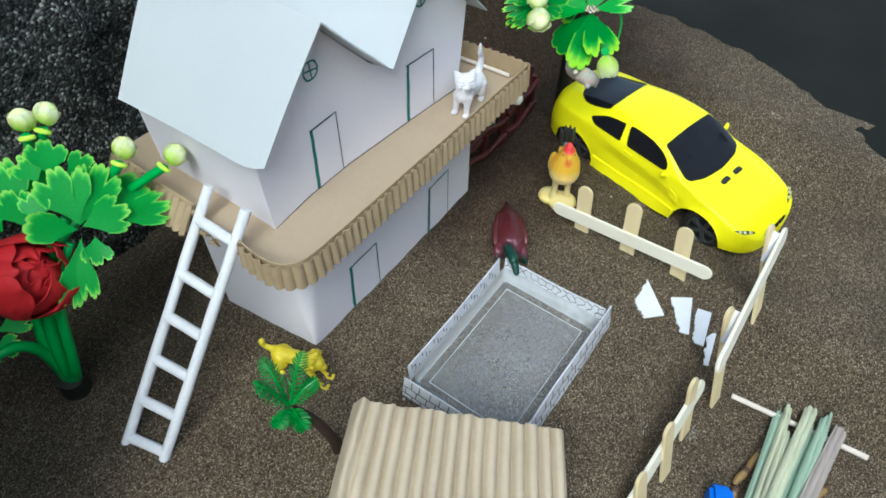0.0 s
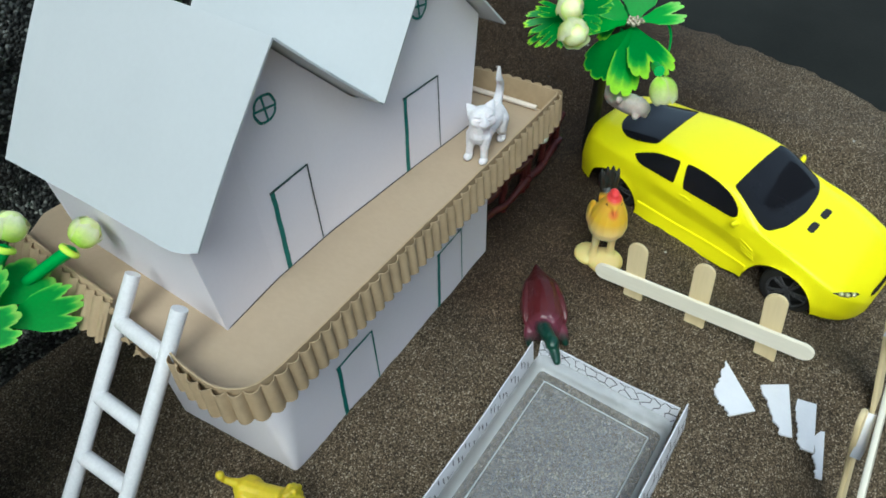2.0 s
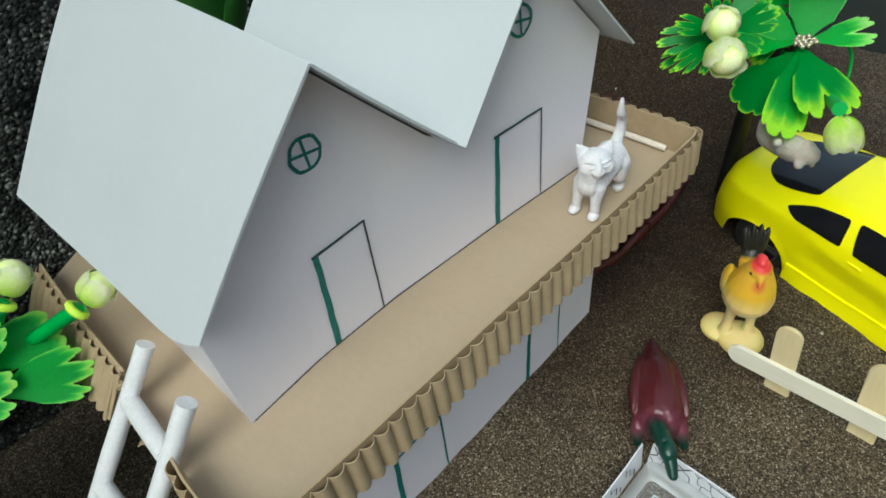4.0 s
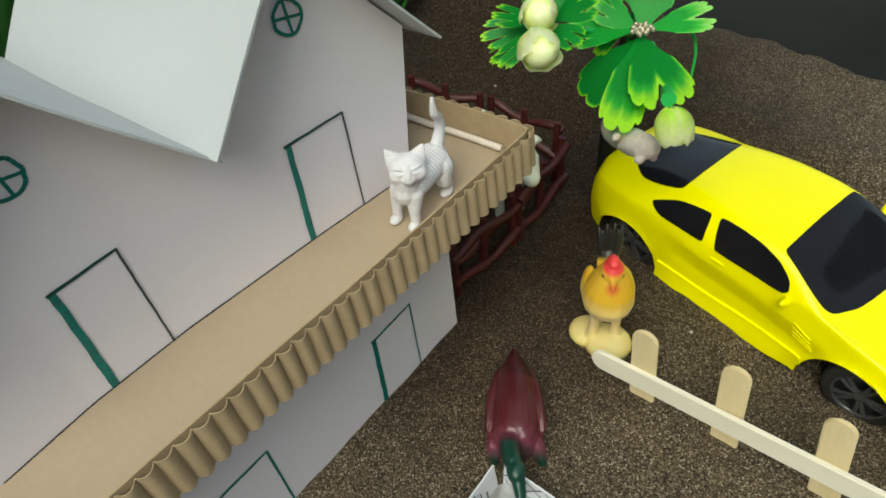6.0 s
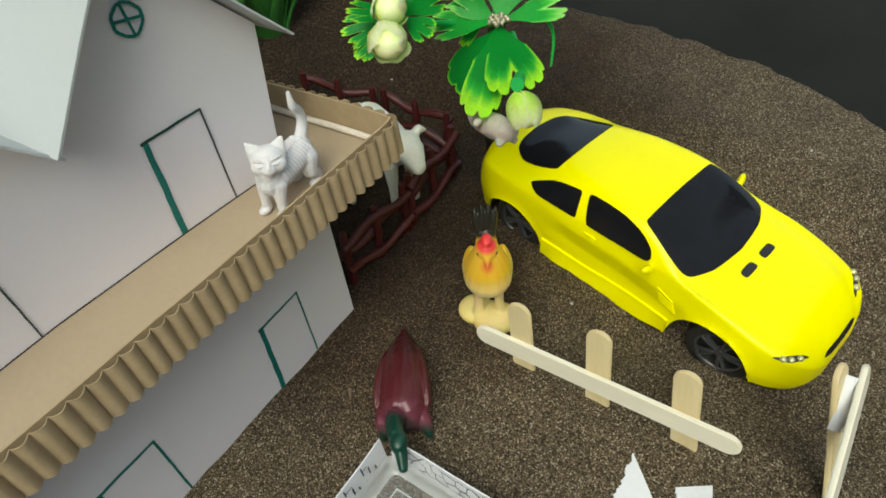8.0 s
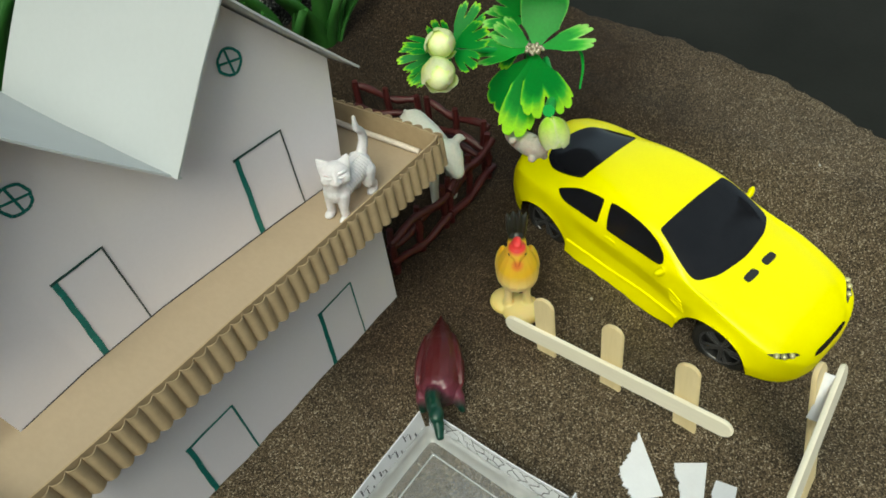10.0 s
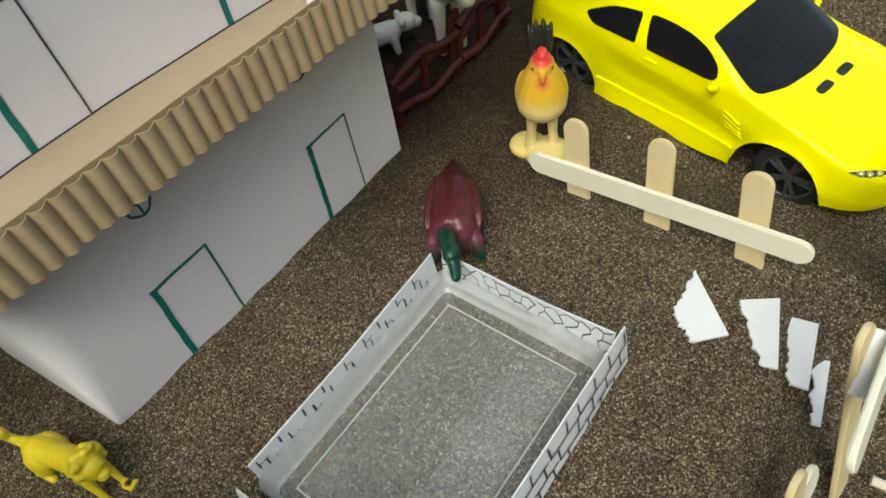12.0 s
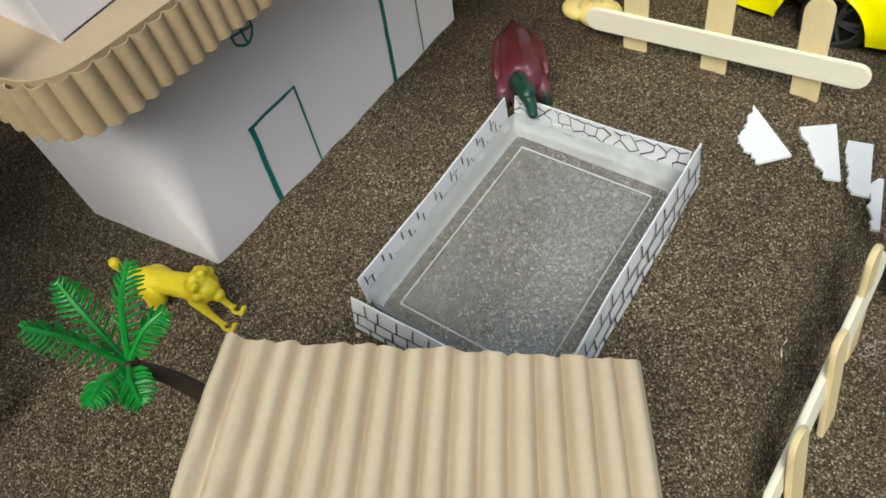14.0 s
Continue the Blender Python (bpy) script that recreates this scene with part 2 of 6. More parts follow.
def banded(name, axis, stops, rough=0.4, sss=0.15, spread=0.0, fold=0.0):
    """Figurine paint: colour bands along one axis of the figure, sprayed softly into one another."""
    m, nt, p, vec = base_mat(name)
    sep = nt.nodes.new("ShaderNodeSeparateXYZ")
    nt.links.new(vec, sep.inputs[0])
    mr = nt.nodes.new("ShaderNodeMapRange")
    mr.inputs[1].default_value, mr.inputs[2].default_value = axis[1], axis[2]
    nt.links.new(sep.outputs[axis[0]], mr.inputs[0])
    ad = nt.nodes.new("ShaderNodeMath")
    ad.operation = "MULTIPLY_ADD"
    nt.links.new(noise_tex(nt, vec, 160, 3), ad.inputs[0])
    ad.inputs[1].default_value = spread
    off = nt.nodes.new("ShaderNodeMath")
    off.operation = "SUBTRACT"
    nt.links.new(mr.outputs[0], off.inputs[0])
    off.inputs[1].default_value = spread * 0.5
    nt.links.new(off.outputs[0], ad.inputs[2])
    nt.links.new(ramp(nt, ad.outputs[0], stops), p.inputs["Base Color"])
    p.inputs["Roughness"].default_value = rough
    p.inputs["Subsurface Weight"].default_value, p.inputs["Subsurface Scale"].default_value = sss, 0.003
    creased = bump(nt, noise_tex(nt, stretch(nt, vec, 1, 0.35, 1), 150, 2), 0.8, fold) if fold else None
    nt.links.new(bump(nt, noise_tex(nt, vec, 500, 4), 0.4, 0.0003, creased), p.inputs["Normal"])
    return m


DUCK = banded("duck_paint", (1, -0.036, 0.03), [(0.0, (0.004, 0.045, 0.028)), (0.26, (0.005, 0.042, 0.026)), (0.31, (0.15, 0.035, 0.06)), (0.40, (0.085, 0.010, 0.013)), (0.85, (0.052, 0.007, 0.008)), (1.0, (0.035, 0.005, 0.005))], 0.34, 0.05, 0.05, 0.0022)


def hen_paint():
    """Cream and yellow spray with a red face and a black tail round two points of the figure."""
    m, nt, p, vec = base_mat("hen_rubber")
    sep = nt.nodes.new("ShaderNodeSeparateXYZ")
    nt.links.new(vec, sep.inputs[0])
    mr = nt.nodes.new("ShaderNodeMapRange")
    mr.inputs[1].default_value, mr.inputs[2].default_value = 0.0, 0.050
    nt.links.new(sep.outputs[2], mr.inputs[0])
    c = ramp(nt, mr.outputs[0], [(0.0, (0.74, 0.58, 0.14)), (0.12, (0.76, 0.62, 0.26)), (0.3, (0.78, 0.63, 0.32)), (0.50, (0.80, 0.66, 0.36)), (0.64, (0.80, 0.56, 0.14)), (0.72, (0.80, 0.48, 0.03)), (0.9, (0.82, 0.48, 0.05))])
    for at, r0, r1, col in (((0, -0.0035, 0.0525), 0.0042, 0.0062, (0.75, 0.05, 0.05)), ((0, -0.0095, 0.0425), 0.0022, 0.0042, (0.8, 0.22, 0.05)), ((0, 0.0165, 0.0475), 0.0092, 0.0112, (0.018, 0.018, 0.014)), ((0.0040, -0.0052, 0.0470), 0.0006, 0.0009, (0.01, 0.01, 0.01)), ((-0.0040, -0.0052, 0.0470), 0.0006, 0.0009, (0.01, 0.01, 0.01))):
        d = nt.nodes.new("ShaderNodeVectorMath")
        d.operation = "DISTANCE"
        nt.links.new(vec, d.inputs[0])
        d.inputs[1].default_value = at
        q = nt.nodes.new("ShaderNodeMapRange")
        q.inputs[1].default_value, q.inputs[2].default_value, q.inputs[3].default_value, q.inputs[4].default_value = r0, r1, 1.0, 0.0
        nt.links.new(d.outputs["Value"], q.inputs[0])
        c = mix(nt, q.outputs[0], c, col)
    nt.links.new(c, p.inputs["Base Color"])
    p.inputs["Roughness"].default_value = 0.42
    p.inputs["Subsurface Weight"].default_value, p.inputs["Subsurface Scale"].default_value = 0.2, 0.003
    nt.links.new(bump(nt, noise_tex(nt, vec, 400, 4), 0.35, 0.0003), p.inputs["Normal"])
    return m


HEN = hen_paint()


def clear_plastic(name, milk, tint):
    """Thin clear sheet: see-through, milky where it is scuffed, with a smooth gloss."""
    m, nt, p, vec = base_mat(name)
    out = nt.nodes["Material Output"]
    tr = nt.nodes.new("ShaderNodeBsdfTransparent")
    tr.inputs[0].default_value = (*tint, 1)
    p.inputs["Base Color"].default_value = (0.74, 0.76, 0.78, 1)
    p.inputs["Roughness"].default_value = 0.3
    mx = nt.nodes.new("ShaderNodeMixShader")
    f = ramp(nt, noise_tex(nt, vec, 26, 5), [(0.3, (milk * 0.75,) * 3), (0.6, (milk,) * 3), (0.75, (min(1, milk * 1.7),) * 3)])
    nt.links.new(f, mx.inputs[0])
    nt.links.new(tr.outputs[0], mx.inputs[1])
    nt.links.new(p.outputs[0], mx.inputs[2])
    gl = nt.nodes.new("ShaderNodeBsdfGlossy")
    gl.inputs["Roughness"].default_value = 0.05
    nrm = bump(nt, noise_tex(nt, vec, 90, 3), 0.05, 0.0003)
    nt.links.new(nrm, gl.inputs["Normal"])
    lw = nt.nodes.new("ShaderNodeLayerWeight")
    lw.inputs[0].default_value = 0.5
    pw = nt.nodes.new("ShaderNodeMath")
    pw.operation = "POWER"
    nt.links.new(lw.outputs["Facing"], pw.inputs[0])
    pw.inputs[1].default_value = 5.0
    fr = nt.nodes.new("ShaderNodeMath")
    fr.operation = "MULTIPLY_ADD"
    nt.links.new(pw.outputs[0], fr.inputs[0])
    fr.inputs[1].default_value, fr.inputs[2].default_value = 0.95, 0.05
    g = nt.nodes.new("ShaderNodeMixShader")
    nt.links.new(fr.outputs[0], g.inputs[0])
    nt.links.new(mx.outputs[0], g.inputs[1])
    nt.links.new(gl.outputs[0], g.inputs[2])
    nt.links.new(g.outputs[0], out.inputs[0])
    return m


CLEAR = clear_plastic("clear_plastic", 0.16, (0.96, 0.965, 0.98))
CLEAR_RIB = clear_plastic("clear_plastic_rib", 0.85, (0.95, 0.96, 0.97))
CLEAR_WALL = clear_plastic("clear_plastic_wall", 0.5, (0.95, 0.96, 0.97))


# ---- builders ----
def thing(name, label, category, m=None, group="", kind=""):
    ob = tagged(new(name), label, category, group, kind)
    ob.empty_display_size = 0.01
    if m is not None:
        ob.matrix_basis = m
    return ob


def part(name, bm, material, parent=None, label="", smooth=False):
    me = bpy.data.meshes.new(name)
    bm.to_mesh(me)
    bm.free()
    for mt in material if isinstance(material, (list, tuple)) else [material]:
        me.materials.append(mt)
    if smooth:
        me.shade_smooth()
        me.set_sharp_from_angle(angle=radians(52))
    ob = new(name, me)
    if parent:
        ob.parent = parent
    if label:
        tagged(ob, label)
    return ob


def single(name, bm, material, label, category, group="", kind="", m=None, smooth=False):
    """A thing of one mesh."""
    ob = tagged(part(name, bm, material, None, "", smooth), label, category, group, kind)
    if m is not None:
        ob.matrix_basis = m
    return ob


def box(bm, size, m=None, bev=0.0):
    g = bmesh.ops.create_cube(bm, size=1.0, matrix=(m or Matrix()) @ Matrix.Diagonal((*size, 1)))
    if bev:
        es = {e for v in g["verts"] for e in v.link_edges}
        bmesh.ops.bevel(bm, geom=list(es), offset=bev, segments=2, affect="EDGES")
    return bm


def ball(bm, centre, radii, turn=(0, 0, 0), u=16, v=10):
    m = pose(*centre, *turn) @ Matrix.Diagonal((*radii, 1))
    bmesh.ops.create_uvsphere(bm, u_segments=u, v_segments=v, radius=1.0, matrix=m)


def tube(bm, pts, radii, n=10, cap=True, wob=0.0):
    """A round tube through the points, with a radius at each."""
    pts = [Vector(p) for p in pts]
    if isinstance(radii, (int, float)):
        radii = [radii] * len(pts)
    rings, side = [], None
    for i, p in enumerate(pts):
        d = (pts[min(i + 1, len(pts) - 1)] - pts[max(i - 1, 0)]).normalized()
        if side is None:
            side = d.orthogonal().normalized()
        side = (side - d * side.dot(d)).normalized()
        other = d.cross(side)
        ring = []
        for k in range(n):
            a = 2 * math.pi * k / n
            r = radii[i] * (1 + wob * random.uniform(-1, 1))
            ring.append(bm.verts.new(p + (side * math.cos(a) + other * math.sin(a)) * r))
        rings.append(ring)
    for a, b in zip(rings, rings[1:]):
        for k in range(n):
            bm.faces.new((a[k], a[(k + 1) % n], b[(k + 1) % n], b[k]))
    if cap:
        bm.faces.new(rings[0][::-1])
        bm.faces.new(rings[-1])
    return bm


def curve_pts(pts, n):
    """Points of a smooth curve (Catmull-Rom) through the given ones."""
    p = [Vector(a) for a in pts]
    p = [2 * p[0] - p[1]] + p + [2 * p[-1] - p[-2]]
    out = []
    m = len(p) - 3
    for i in range(n + 1):
        f = min(i / n * m, m - 1e-6)
        k, t = int(f), f - int(f)
        a, b, c, d = p[k:k + 4]
        out.append(0.5 * ((2 * b) + (c - a) * t + (2 * a - 5 * b + 4 * c - d) * t * t + (3 * b - a - 3 * c + d) * t ** 3))
    return out


def grid_sheet(bm, f, nu, nv, thick):
    """A sheet f(u, v) of nu x nv cells, u and v from 0 to 1, with a thickness below it."""
    top = [[Vector(f(i / nu, j / nv)) for j in range(nv + 1)] for i in range(nu + 1)]
    rows = []
    for side in (0, 1):
        vs = []
        for i in range(nu + 1):
            r = []
            for j in range(nv + 1):
                a = top[min(i + 1, nu)][j] - top[max(i - 1, 0)][j]
                b = top[i][min(j + 1, nv)] - top[i][max(j - 1, 0)]
                nrm = a.cross(b).normalized()
                r.append(bm.verts.new(top[i][j] - nrm * thick * side))
            vs.append(r)
        rows.append(vs)
    t, b = rows
    for i in range(nu):
        for j in range(nv):
            bm.faces.new((t[i][j], t[i + 1][j], t[i + 1][j + 1], t[i][j + 1]))
            bm.faces.new((b[i][j], b[i][j + 1], b[i + 1][j + 1], b[i + 1][j]))
    for i in range(nu):
        bm.faces.new((t[i][0], b[i][0], b[i + 1][0], t[i + 1][0]))
        bm.faces.new((t[i][nv], t[i + 1][nv], b[i + 1][nv], b[i][nv]))
    for j in range(nv):
        bm.faces.new((t[0][j], t[0][j + 1], b[0][j + 1], b[0][j]))
        bm.faces.new((t[nu][j], b[nu][j], b[nu][j + 1], t[nu][j + 1]))
    return bm


def prism(bm, pts, offset):
    """A flat polygon (points in space) drawn out by the vector offset."""
    off = Vector(offset)
    a = [bm.verts.new(p) for p in pts]
    b = [bm.verts.new(Vector(p) + off) for p in pts]
    n = len(a)
    bm.faces.new(a)
    bm.faces.new(b[::-1])
    for i in range(n):
        bm.faces.new((a[(i + 1) % n], a[i], b[i], b[(i + 1) % n]))
    bmesh.ops.recalc_face_normals(bm, faces=bm.faces[:])
    return bm


def step(a, b, x):
    t = max(0.0, min(1.0, (x - a) / (b - a)))
    return t * t * (3 - 2 * t)


def stick(length, width, thick, round_a=True, round_b=True):
    """A flat craft stick along +y from 0, its face towards x, its width along z, with round ends and soft edges."""
    bm = bmesh.new()
    r = width / 2
    pts = []
    if round_b:
        pts += [(length - r + r * math.cos(a), r * math.sin(a)) for a in [math.pi / 2 * (1 - k / 8) for k in range(17)]]
    else:
        pts += [(length, r), (length - 0.0012, 0.1 * r), (length, -r)]
    if round_a:
        pts += [(r - r * math.cos(a), -r * math.sin(a)) for a in [math.pi / 2 * (1 - k / 8) for k in range(17)]]
    else:
        pts += [(0, -r), (0.0008, -0.2 * r), (0, r)]
    prism(bm, [(-thick / 2, y, z) for y, z in pts], (thick, 0, 0))
    es = [e for e in bm.edges if len(e.link_faces) == 2 and any(len(f.verts) > 4 for f in e.link_faces)]
    bmesh.ops.bevel(bm, geom=es, offset=thick * 0.22, segments=2, affect="EDGES")
    return bm


def along(a, b, face=(-1, 0, 0)):
    """The pose that lays a stick (along +y, face towards -x) from a to b with its face towards the vector face."""
    a, b = Vector(a), Vector(b)
    y = (b - a).normalized()
    x = -(Vector(face) - y * y.dot(Vector(face))).normalized()
    z = x.cross(y)
    return Matrix.Translation(a) @ Matrix((x, y, z)).transposed().to_4x4()


# ---- ground and walls ----
ARC_X, ARC_Y, ARC_R = 0.0745, 0.0, 0.353


def sand_height(x, y):
    h = -0.024 * step(-0.165, -0.198, y) * step(0.185, 0.13, x)
    h += 0.02 * step(0.285, 0.345, x)
    h -= 0.0055 * step(0.186, 0.208, x) * step(0.31, 0.28, x) * step(-0.225, -0.195, y) * step(-0.085, -0.12, y)
    h += 0.07 * step(0.045, 0.14, y) * step(0.165, 0.245, x)
    h += 0.0035 * (noise.noise((x * 14, y * 14, 1.3))) * step(0.0, 0.12, abs(x - 0.08) + abs(y + 0.06) - 0.06)
    h += 0.0045 * abs(noise.noise((x * 60, y * 60, 9.4))) * step(0.02, 0.06, y) * step(0.27, 0.31, x)
    h += 0.0012 * noise.noise((x * 45, y * 45, 4.1)) + 0.0006 * noise.noise((x * 130, y * 130, 2.2))
    d = math.hypot(x - ARC_X, y - ARC_Y) - ARC_R + 0.006 * noise.noise((x * 40, y * 40, 7.7)) + 0.003 * noise.noise((x * 120, y * 120, 3.7))
    if x > 0.2:
        h -= 0.055 * step(-0.002, 0.02, d)
    # the heap runs out on the floor on its open sides
    e = max(-0.34 - x, -0.35 - y) + 0.03 * noise.noise((x * 9, y * 9, 6.1)) + 0.008 * noise.noise((x * 45, y * 45, 2.9))
    h -= 0.075 * step(-0.01, 0.07, e)
    # a shallow hollow scraped beside the row of posts, and a furrow at the loose twig
    h -= 0.004 * math.exp(-(((x - 0.115) / 0.012) ** 2 + ((y + 0.172) / 0.006) ** 2))
    return h


def sand_sheet():
    n_x, n_y = 330, 250
    x0, x1, y0, y1 = -0.5, 0.46, -0.46, 0.21
    xs = [x0 + (x1 - x0) * i / n_x for i in range(n_x + 1)]
    ys = [y0 + (y1 - y0) * j / n_y for j in range(n_y + 1)]
    vs = [(x, y, sand_height(x, y)) for y in ys for x in xs]
    w = n_x + 1
    fs = [(j * w + i, j * w + i + 1, (j + 1) * w + i + 1, (j + 1) * w + i) for j in range(n_y) for i in range(n_x)]
    me = bpy.data.meshes.new("ground")
    me.from_pydata(vs, [], fs)
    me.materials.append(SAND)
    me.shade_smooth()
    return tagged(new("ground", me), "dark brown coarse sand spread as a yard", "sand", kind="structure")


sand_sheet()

bm = bmesh.new()
box(bm, (60, 60, 0.05), pose(0, 0, -0.0585))
single("floor", bm, CEMENT, "dark grey cement floor around the sand", "floor", kind="structure")

# the rough wall behind the house, its face uneven
def rough_wall():
    n_x, n_z = 260, 130
    x0, x1, z0, z1 = -1.2, 0.52, -0.05, 0.75
    vs, fs = [], []
    for j in range(n_z + 1):
        for i in range(n_x + 1):
            x, z = x0 + (x1 - x0) * i / n_x, z0 + (z1 - z0) * j / n_z
            y = 0.150 + 0.006 * noise.fractal((x * 30, z * 30, 0.4), 1.0, 2.0, 5) + 0.0035 * noise.noise((x * 130, z * 130, 5.1))
            vs.append((x, y, z))
    w = n_x + 1
    fs = [(j * w + i, j * w + i + 1, (j + 1) * w + i + 1, (j + 1) * w + i) for j in range(n_z) for i in range(n_x)]
    k = len(vs)
    vs += [(x0, 0.27, z0), (x1, 0.27, z0), (x1, 0.27, z1), (x0, 0.27, z1)]
    fs += [(k + 1, k, k + 3, k + 2)]
    fs.append(tuple([n_z * w + i for i in range(w)] + [k + 2, k + 3]))
    fs.append(tuple([j * w for j in range(n_z, -1, -1)] + [k, k + 3][::1]))
    fs.append(tuple([j * w + n_x for j in range(n_z + 1)] + [k + 2, k + 1]))
    me = bpy.data.meshes.new("wall_back")
    me.from_pydata(vs, [], fs)
    me.materials.append(SOIL)
    me.shade_smooth()
    return tagged(new("wall_back", me), "dark roughcast wall with pale grit", "wall", kind="structure")


rough_wall()

# unseen wall added beyond the plant to shade the ground left of the house
def shade_wall():
    n_y, n_z = 66, 104
    y0, y1, z0, z1 = -0.01, 0.16, -0.05, 0.215
    vs = []
    for side in (0, 1):
        for j in range(n_z + 1):
            for i in range(n_y + 1):
                y, z = y0 + (y1 - y0) * i / n_y, z0 + (z1 - z0) * j / n_z
                vs.append((-0.181 - 0.09 * side + (1 - 2 * side) * 0.006 * noise.fractal((y * 30, z * 30, 3.4), 1.0, 2.0, 5), y, z))
    w, k = n_y + 1, (n_y + 1) * (n_z + 1)
    fs = [(j * w + i, j * w + i + 1, (j + 1) * w + i + 1, (j + 1) * w + i) for j in range(n_z) for i in range(n_y)]
    fs += [tuple(k + v for v in f[::-1]) for f in fs]
    fs += [(j * w, (j + 1) * w, k + (j + 1) * w, k + j * w) for j in range(n_z)]
    fs += [(n_z * w + i, n_z * w + i + 1, k + n_z * w + i + 1, k + n_z * w + i) for i in range(n_y)]
    me = bpy.data.meshes.new("wall_unseen_left")
    me.from_pydata(vs, [], fs)
    me.materials.append(SOIL)
    me.shade_smooth()
    return tagged(new("wall_unseen_left", me), "dark roughcast wall with pale grit", "wall", kind="structure")


shade_wall()

# walls added out of view, behind and beside the camera, to cut skylight
bm = bmesh.new()
box(bm, (3.2, 0.1, 0.9), pose(0.2, -1.05, 0.39), 0.004)
single("wall_unseen", bm, PLASTER, "grey plastered wall added out of view to cut skylight", "wall", kind="structure")
bm = bmesh.new()
box(bm, (0.1, 1.6, 1.2), pose(-1.75, -0.3, 0.54), 0.004)
single("wall_unseen_side", bm, PLASTER, "grey plastered wall added out of view to cut skylight", "wall", kind="structure")


# ---- the card house ----
DECK_Z = 0.0895
house = thing("toy_house", "two-storey house of white card with pen-drawn doors and a kraft-board balcony", "toy house")


def ground_storey():
    """One folded card: the front corner is creased sharp at the ground and bends softly towards the top."""
    bm = bmesh.new()
    t, low, high, n = 0.0012, -0.006, 0.0865, 12
    outer, inner = [], []
    for i in range(n + 1):
        f = i / n
        z = low + (high - low) * f
        r = 0.0015 + 0.021 * f ** 1.3
        a, c, b = Vector((-0.0004 - 0.0071 * r / 0.066, r)), Vector((-0.0004, 0.0002)), Vector((r, 0.0002))
        plan = [Vector((-0.0075, 0.066))]
        plan += [a * (1 - k) ** 2 + c * 2 * k * (1 - k) + b * k * k for k in [q / 12 for q in range(13)]]
        plan += [Vector(q) for q in ((0.04, 0.0002), (0.08, 0.0007), (0.12, 0.0016), (0.1585, 0.003), (0.1585, 0.068), (-0.0070, 0.068))]
        outer.append([bm.verts.new((q.x, q.y, z)) for q in plan])
        inner.append([bm.verts.new((q.x + (t if q.x < 0.075 else -t), q.y + (t if q.y < 0.03 else -t), z)) for q in plan])
    m = len(outer[0])
    for i in range(n):
        for k in range(m):
            j = (k + 1) % m
            bm.faces.new((outer[i][k], outer[i][j], outer[i + 1][j], outer[i + 1][k]))
            bm.faces.new((inner[i][j], inner[i][k], inner[i + 1][k], inner[i + 1][j]))
    for k in range(m):
        j = (k + 1) % m
        bm.faces.new((outer[n][k], outer[n][j], inner[n][j], inner[n][k]))
        bm.faces.new((outer[0][j], outer[0][k], inner[0][k], inner[0][j]))
    return bm


part("ground_wall", ground_storey(), WHITE, house, "white card wall of the ground storey", True)


def front_y(x):
    """The bowed front of the upper storey."""
    xs = (0.003, 0.03, 0.06, 0.11, 0.152)
    ys = (0.0135, 0.0158, 0.0158, 0.0122, 0.0082)
    return float(np.interp(x, xs, ys))


def gable_z(x):
    return float(np.interp(x, (0.0015, 0.046, 0.0835, 0.1185, 0.1565), (0.1325, 0.1805, 0.1385, 0.1825, 0.1415)))


def upper_front():
    bm = bmesh.new()
    n = 60

    def f(u, v):
        z0 = DECK_Z
        x = 0.003 + (0.1495 - 0.003) * u
        xt = 0.0015 + (0.1560 - 0.0015) * u
        z = z0 + (gable_z(xt) - z0) * v
        return (x + (xt - x) * v, front_y(x), z)
    return grid_sheet(bm, f, n, 10, 0.0012)


part("front_gable", upper_front(), WHITE, house, "white card front with twin gables")


def upper_side(x0, x1, z1, y0, y1):
    bm = bmesh.new()
    return grid_sheet(bm, lambda u, v: (x0 + (x1 - x0) * v, y0 + (y1 - y0) * (1 - u), DECK_Z + (z1 - DECK_Z) * v), 6, 3, 0.0012)


part("side_wall", upper_side(0.0032, 0.0015, 0.1325, 0.0145, 0.098), WHITE, house)
bm = bmesh.new()
grid_sheet(bm, lambda u, v: (0.1495 + 0.006 * v, 0.0105 + 0.088 * u, DECK_Z + 0.051 * v), 6, 3, 0.0012)
part("side_wall", bm, WHITE, house)
bm = bmesh.new()
prism(bm, [(x, 0.098, z) for x, z in ((0.003, DECK_Z), (0.1495, DECK_Z), (0.156, 0.139), (0.1185, 0.179), (0.0835, 0.134), (0.046, 0.176), (0.0015, 0.130))], (0, 0.0012, 0))
part("back_wall", bm, WHITE, house)


def roof_slope(a, b, c, d, sag, corner=0.0):
    """A sheet of board: ridge front a, eave front b, eave back c, ridge back d."""
    a, b, c, d = (Vector(p) for p in (a, b, c, d))

    def f(u, v):
        p = (a * (1 - v) + d * v) * (1 - u) + (b * (1 - v) + c * v) * u
        p.z += sag * math.sin(math.pi * u) + 0.0016 * sag / 0.002 * math.sin(math.pi * v) * u
        p.z += 0.0006 * noise.noise((p.x * 30, p.y * 30, 0.5))
        r = corner * max(0.0, (u - 0.86) / 0.14) ** 2 * max(0.0, (0.14 - v) / 0.14) ** 2
        return p + (a - b).normalized() * r
    bm = bmesh.new()
    grid_sheet(bm, f, 24, 20, 0.0007)
    bmesh.ops.recalc_face_normals(bm, faces=bm.faces[:])
    return bm


